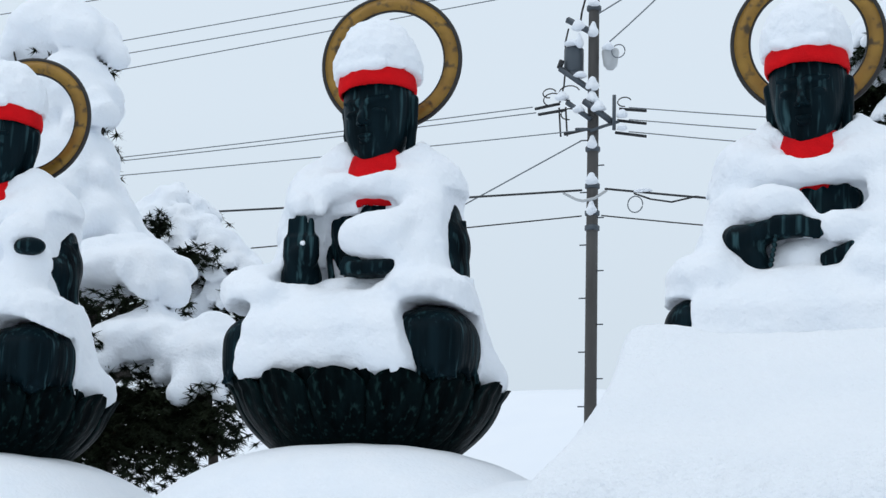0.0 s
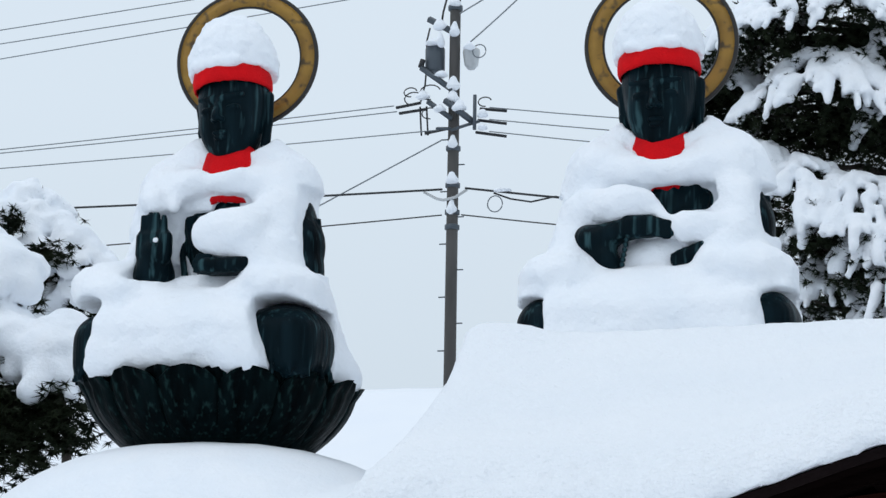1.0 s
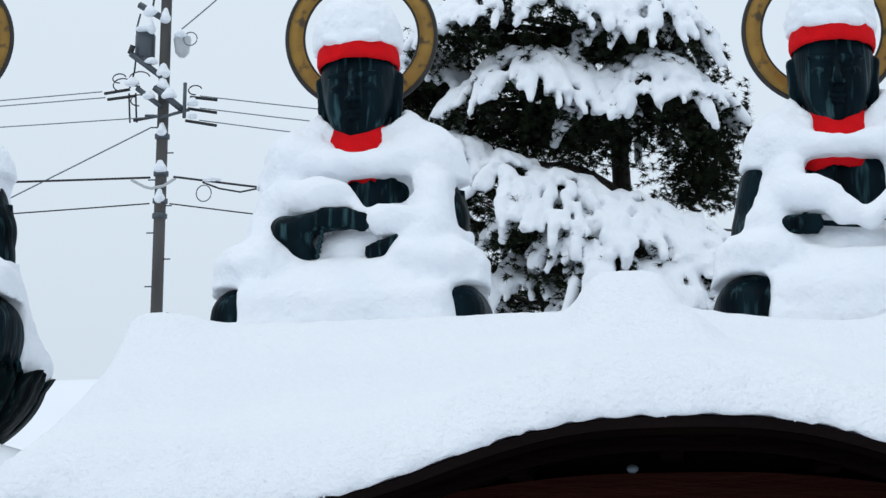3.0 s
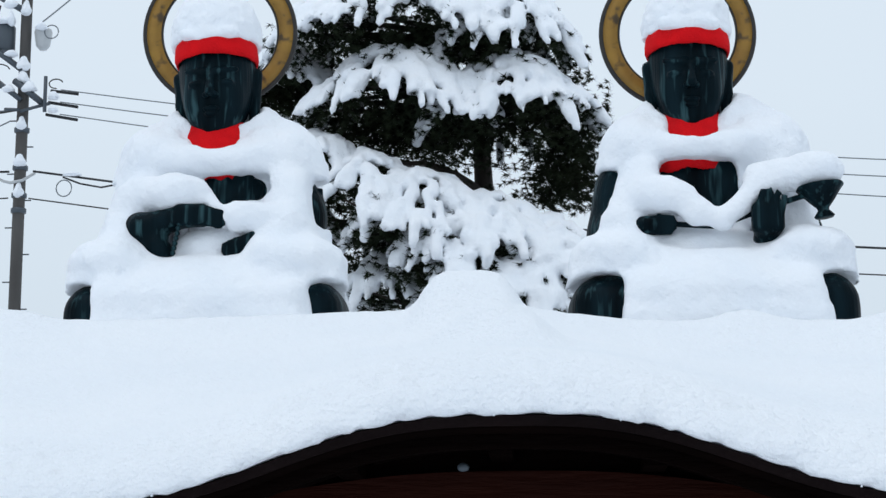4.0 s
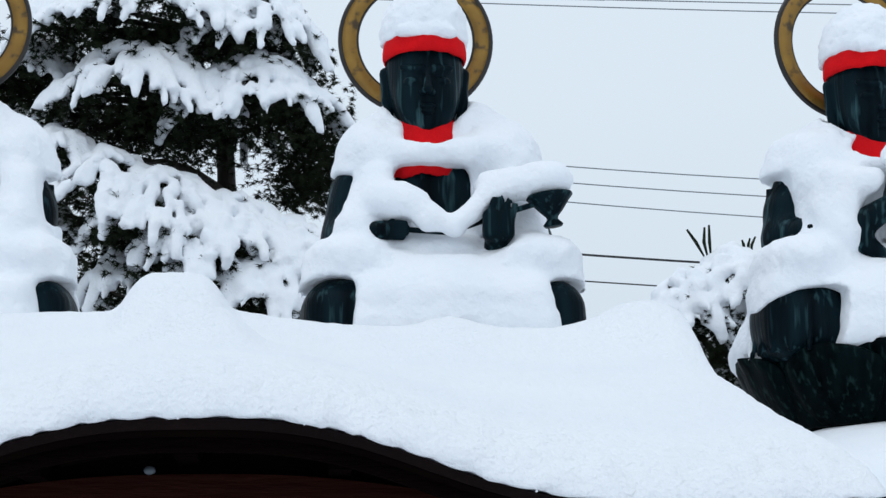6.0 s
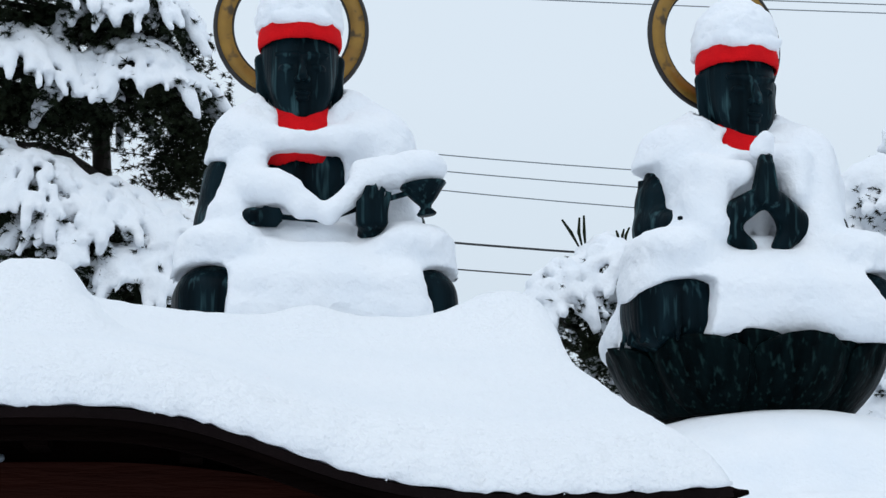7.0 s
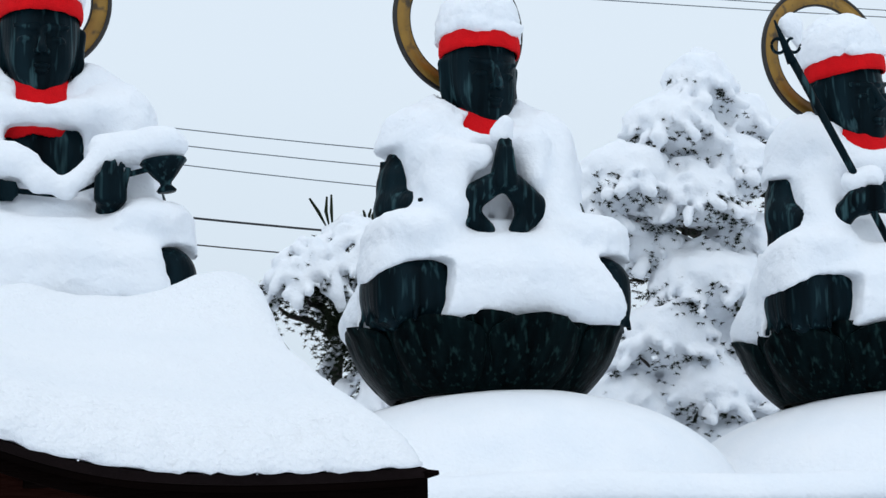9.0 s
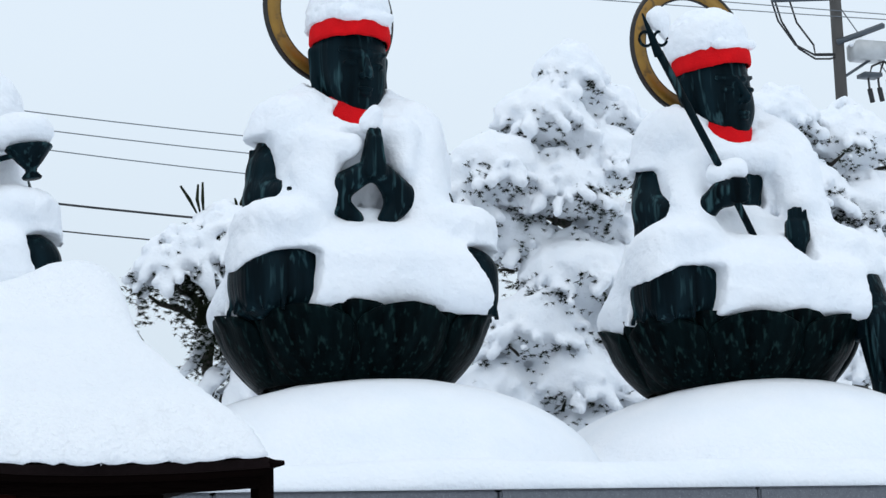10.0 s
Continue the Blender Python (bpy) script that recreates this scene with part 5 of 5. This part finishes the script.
span("guy_wire", -7.38, -5.4, 10.30, 0.80, 0.06, 0.010, "thin guy wire rising from the pole")
span("guy_wire", -7.52, -6.0, 10.77, 0.53, 0.0, 0.010, "thin guy wire rising from the pole")


def pole(x, y, top, r0, r1, label):
    ob = base("utility_pole", x, y, 0, label, "utility pole")
    part("shaft", tube([(0, 0, top * k / 8) for k in range(9)], [r0 + (r1 - r0) * k / 8 for k in range(9)], 16), CONCRETE, ob)
    return ob


def fitting(ob, name, pts, r, mat, sides=8, label=""):
    return part(name, tube([(p[0] - ob.location.x, p[1] if len(p) > 2 else -0.02, p[-1]) for p in pts], r, sides), mat, ob, label)


def clump(ob, x, z, rx, rz, y=-0.06, seed=1):
    """Snow caked on a fitting."""
    f = Field((-rx - 0.12, -0.3, -rz - 0.1), (rx + 0.12, 0.3, rz + 0.1), 0.022)
    f.ball((0, 0, -rz * 0.35), (rx, 0.10, rz * 0.6), 0.05)
    f.ball((0, 0, rz * 0.3), (rx * 0.55, 0.07, rz * 0.7), 0.05)
    f.rough(0.06, 0.012, seed)
    v, q = f.skin()
    return link_mesh("caked_snow", mesh_of("caked_snow", (v + np.array([x - ob.location.x, y, z]), q)), SNOW, ob, "white snow caked on the fittings")


p1 = pole(-7.62, WY + 0.12, 12.6, 0.098, 0.076, "grey-brown concrete utility pole with transformer, arms and caked snow")
for k in range(8):
    z = 5.02 + 0.775 * k
    for s, dz in ((-1, 0.0), (1, 0.39)):
        if z + dz < 9.0:
            fitting(p1, "step_bolt", [(-7.62 + s * 0.07, z + dz), (-7.62 + s * 0.18, z + dz)], 0.010, STEEL, 6)
for z in (10.86, 8.72, 8.17, 7.77, 7.55):
    ring = lathe([(0.088, 0), (0.108, 0.01), (0.108, 0.07), (0.088, 0.08)], 16)
    bmesh.ops.translate(ring, vec=(0, 0, z), verts=ring.verts)
    part("clamp", ring, STEEL, p1)
for z, rx, rz in ((10.98, 0.10, 0.11), (10.55, 0.09, 0.15), (9.72, 0.12, 0.14), (9.52, 0.12, 0.12), (8.84, 0.09, 0.13), (8.30, 0.11, 0.13), (7.87, 0.09, 0.14)):
    clump(p1, -7.61, z, rx * 0.85, rz * 0.8, -0.08, int(z * 10))
drum = lathe([(0.12, 0), (0.145, 0.02), (0.145, 0.36), (0.10, 0.42), (0.04, 0.44)], 20)
bmesh.ops.translate(drum, vec=(-0.30, 0.0, 9.93), verts=drum.verts)
part("transformer", drum, STEEL, p1, "grey cylindrical transformer")
pot = lathe([(0.05, 0), (0.10, 0.06), (0.13, 0.26), (0.12, 0.30), (0.03, 0.33)], 18)
bmesh.ops.translate(pot, vec=(0.24, 0.05, 9.96), verts=pot.verts)
part("insulator_pot", pot, PALE, p1, "pale round fitting under snow")
for a, b, r in (((-8.09, 9.98), (-7.62, 9.62), 0.045), ((-7.98, 9.46), (-7.62, 9.18), 0.04), ((-7.72, 9.46), (-7.28, 9.10), 0.05), ((-7.99, 10.72), (-7.62, 10.50), 0.05), ((-7.62, 9.00), (-7.20, 9.12), 0.025), ((-7.62, 9.02), (-7.85, 9.05), 0.025)):
    fitting(p1, "crossarm", [(a[0], -0.14, a[1]), ((a[0] + b[0]) / 2, -0.13, (a[1] + b[1]) / 2), (b[0], -0.10, b[1])], r, STEEL, 4)
fitting(p1, "bracket", [(-7.26, -0.16, 8.98), (-7.26, -0.16, 9.50)], 0.028, STEEL, 6)
fitting(p1, "fuse", [(-8.10, -0.14, 9.98), (-8.06, -0.14, 10.10)], 0.04, CABLE)
for x0, x1, z0, z1 in ((-7.22, -6.82, 9.33, 9.27), (-7.25, -6.82, 9.16, 9.08), (-7.28, -6.82, 8.98, 8.89), (-8.12, -8.50, 9.48, 9.43), (-8.02, -8.45, 9.38, 9.34), (-7.72, -8.05, 9.06, 9.01)):
    fitting(p1, "wire_sleeve", [(x0, z0), (x1, z1)], 0.022, CABLE, 6)
for x0, z0, w in ((-8.2, 9.52, 0.14), (-7.95, 9.60, 0.16), (-7.12, 9.40, 0.10), (-7.95, 9.28, 0.12), (-8.25, 9.62, 0.10)):
    fitting(p1, "jumper", [(x0 + w * math.cos(q), -0.12, z0 + 0.7 * w * math.sin(q)) for q in (0.3 + 0.45 * k for k in range(11))], 0.010, CABLE, 5)
for x0 in (-8.13, -8.03):
    fitting(p1, "drop_wire", [(x0, 9.42), (x0 + 0.02, 9.10), (x0 + 0.03, 8.98)], 0.014, CABLE, 5)
fitting(p1, "riser", [(-8.00, 10.62), (-8.05, 10.4), (-8.03, 10.15), (-8.06, 9.75), (-8.12, 9.5)], 0.014, CABLE, 5)
fitting(p1, "riser", [(-7.66, 11.4), (-7.80, 10.85), (-7.82, 10.70)], 0.016, CABLE, 5)
fitting(p1, "pale_cable", [(-8.05, 8.13), (-7.85, 8.02), (-7.72, -0.12, 7.97), (-7.55, -0.12, 8.0), (-7.40, 8.13)], 0.022, PALE, 6, "pale grey cable loop")
fitting(p1, "cable_loop", [(-6.98 + 0.11 * math.cos(q), 7.90 + 0.12 * math.sin(q)) for q in (2 * math.pi * k / 16 for k in range(17))], 0.009, WIRE, 5)
fitting(p1, "cable_loop", [(-7.22 + 0.10 * math.cos(q), -0.1, 10.18 + 0.10 * math.sin(q)) for q in (2 * math.pi * k / 16 for k in range(17))], 0.009, WIRE, 5)
fitting(p1, "hanging_cable", [(-7.0, 8.06), (-6.75, 7.96), (-6.45, 7.90), (-6.1, 7.96), (-5.8, 7.90)], 0.014, CABLE, 5)
for x0, z0, rx, rz in ((-7.82, 10.62, 0.15, 0.12), (-7.93, 10.36, 0.13, 0.08), (-7.36, 10.26, 0.12, 0.08), (-7.78, 9.86, 0.14, 0.07), (-8.05, 9.56, 0.16, 0.09), (-7.50, 9.36, 0.16, 0.12), (-7.80, 9.34, 0.12, 0.08), (-7.15, 9.22, 0.12, 0.09), (-7.15, 9.02, 0.11, 0.06), (-6.85, 8.07, 0.2, 0.035), (-7.80, 10.38, 0.08, 0.16)):
    clump(p1, x0, z0, rx * 0.75, rz * 0.75, -0.14, int(-x0 * 37))

p2 = pole(15.79, WY + 0.1, 12.5, 0.115, 0.09, "dark utility pole with switchgear, arms and drooping cables")
fitting(p2, "crossarm", [(15.72, -0.1, 9.98), (16.1, -0.14, 10.12), (16.55, -0.16, 10.30)], 0.05, STEEL, 4)
fitting(p2, "crossarm", [(14.6, -0.1, 10.60), (15.6, -0.12, 10.70)], 0.05, STEEL, 4)
part("switch_box", box(0.16, 0.72, -0.35, 0.05, 9.70, 9.98, bevel=0.03), PALE, p2, "pale switch box under snow")
part("tray", box(0.30, 0.62, -0.25, 0.0, 9.42, 9.48), STEEL, p2)
part("brace", tube([(0, -0.05, 9.40), (0.5, -0.12, 9.72)], 0.025, 6), STEEL, p2)
for x0, z1 in ((16.24, 9.02), (16.42, 9.05), (16.58, 8.98)):
    fitting(p2, "cable_tail", [(16.55, -0.1, 9.72), (16.48 + (x0 - 16.4), -0.1, 9.62), (x0, -0.1, 9.40), (x0 + 0.01, -0.1, z1 + 0.2)], 0.018, CABLE, 6)
    fitting(p2, "termination", [(x0 + 0.01, -0.1, z1 + 0.22), (x0 + 0.05, -0.1, z1)], 0.04, CABLE, 8)
for a, dip in ((14.62, 9.76), (14.68, 9.70), (14.95, 9.78)):
    fitting(p2, "slack_cable", [(a, 10.62), (a + 0.10, 10.28), (a + 0.38, dip + 0.15), (15.35, dip), (15.62, dip + 0.02), (15.85, 9.80)], 0.016, CABLE, 6)
clump(p2, 16.2, 9.98, 0.34, 0.10, -0.15, 5)
clump(p2, 15.2, 10.72, 0.34, 0.06, -0.12, 6)
fitting(p2, "stay_wire", [(15.85, 10.6), (16.15, 10.2), (16.9, 9.2)], 0.010, WIRE, 5)


# ---- the far roof ----
barn = base("distant_building", -17, 47, 0, "long low building far off with a snow-covered roof", "building")
part("wall", box(-16, 16, -3, 3, 0, 5.2), PLASTER, barn, smooth=False)
barn_roof = sheet("roof", np.linspace(-17, 17, 40), np.linspace(-9, 9, 37), lambda x, y: 8.22 - 0.45 * np.abs(y) + 0.03 * wobble(x, y, 0 * x, 2, 3), lambda x, y: 7.8 - 0.45 * np.abs(y), SNOW_FAR, barn)
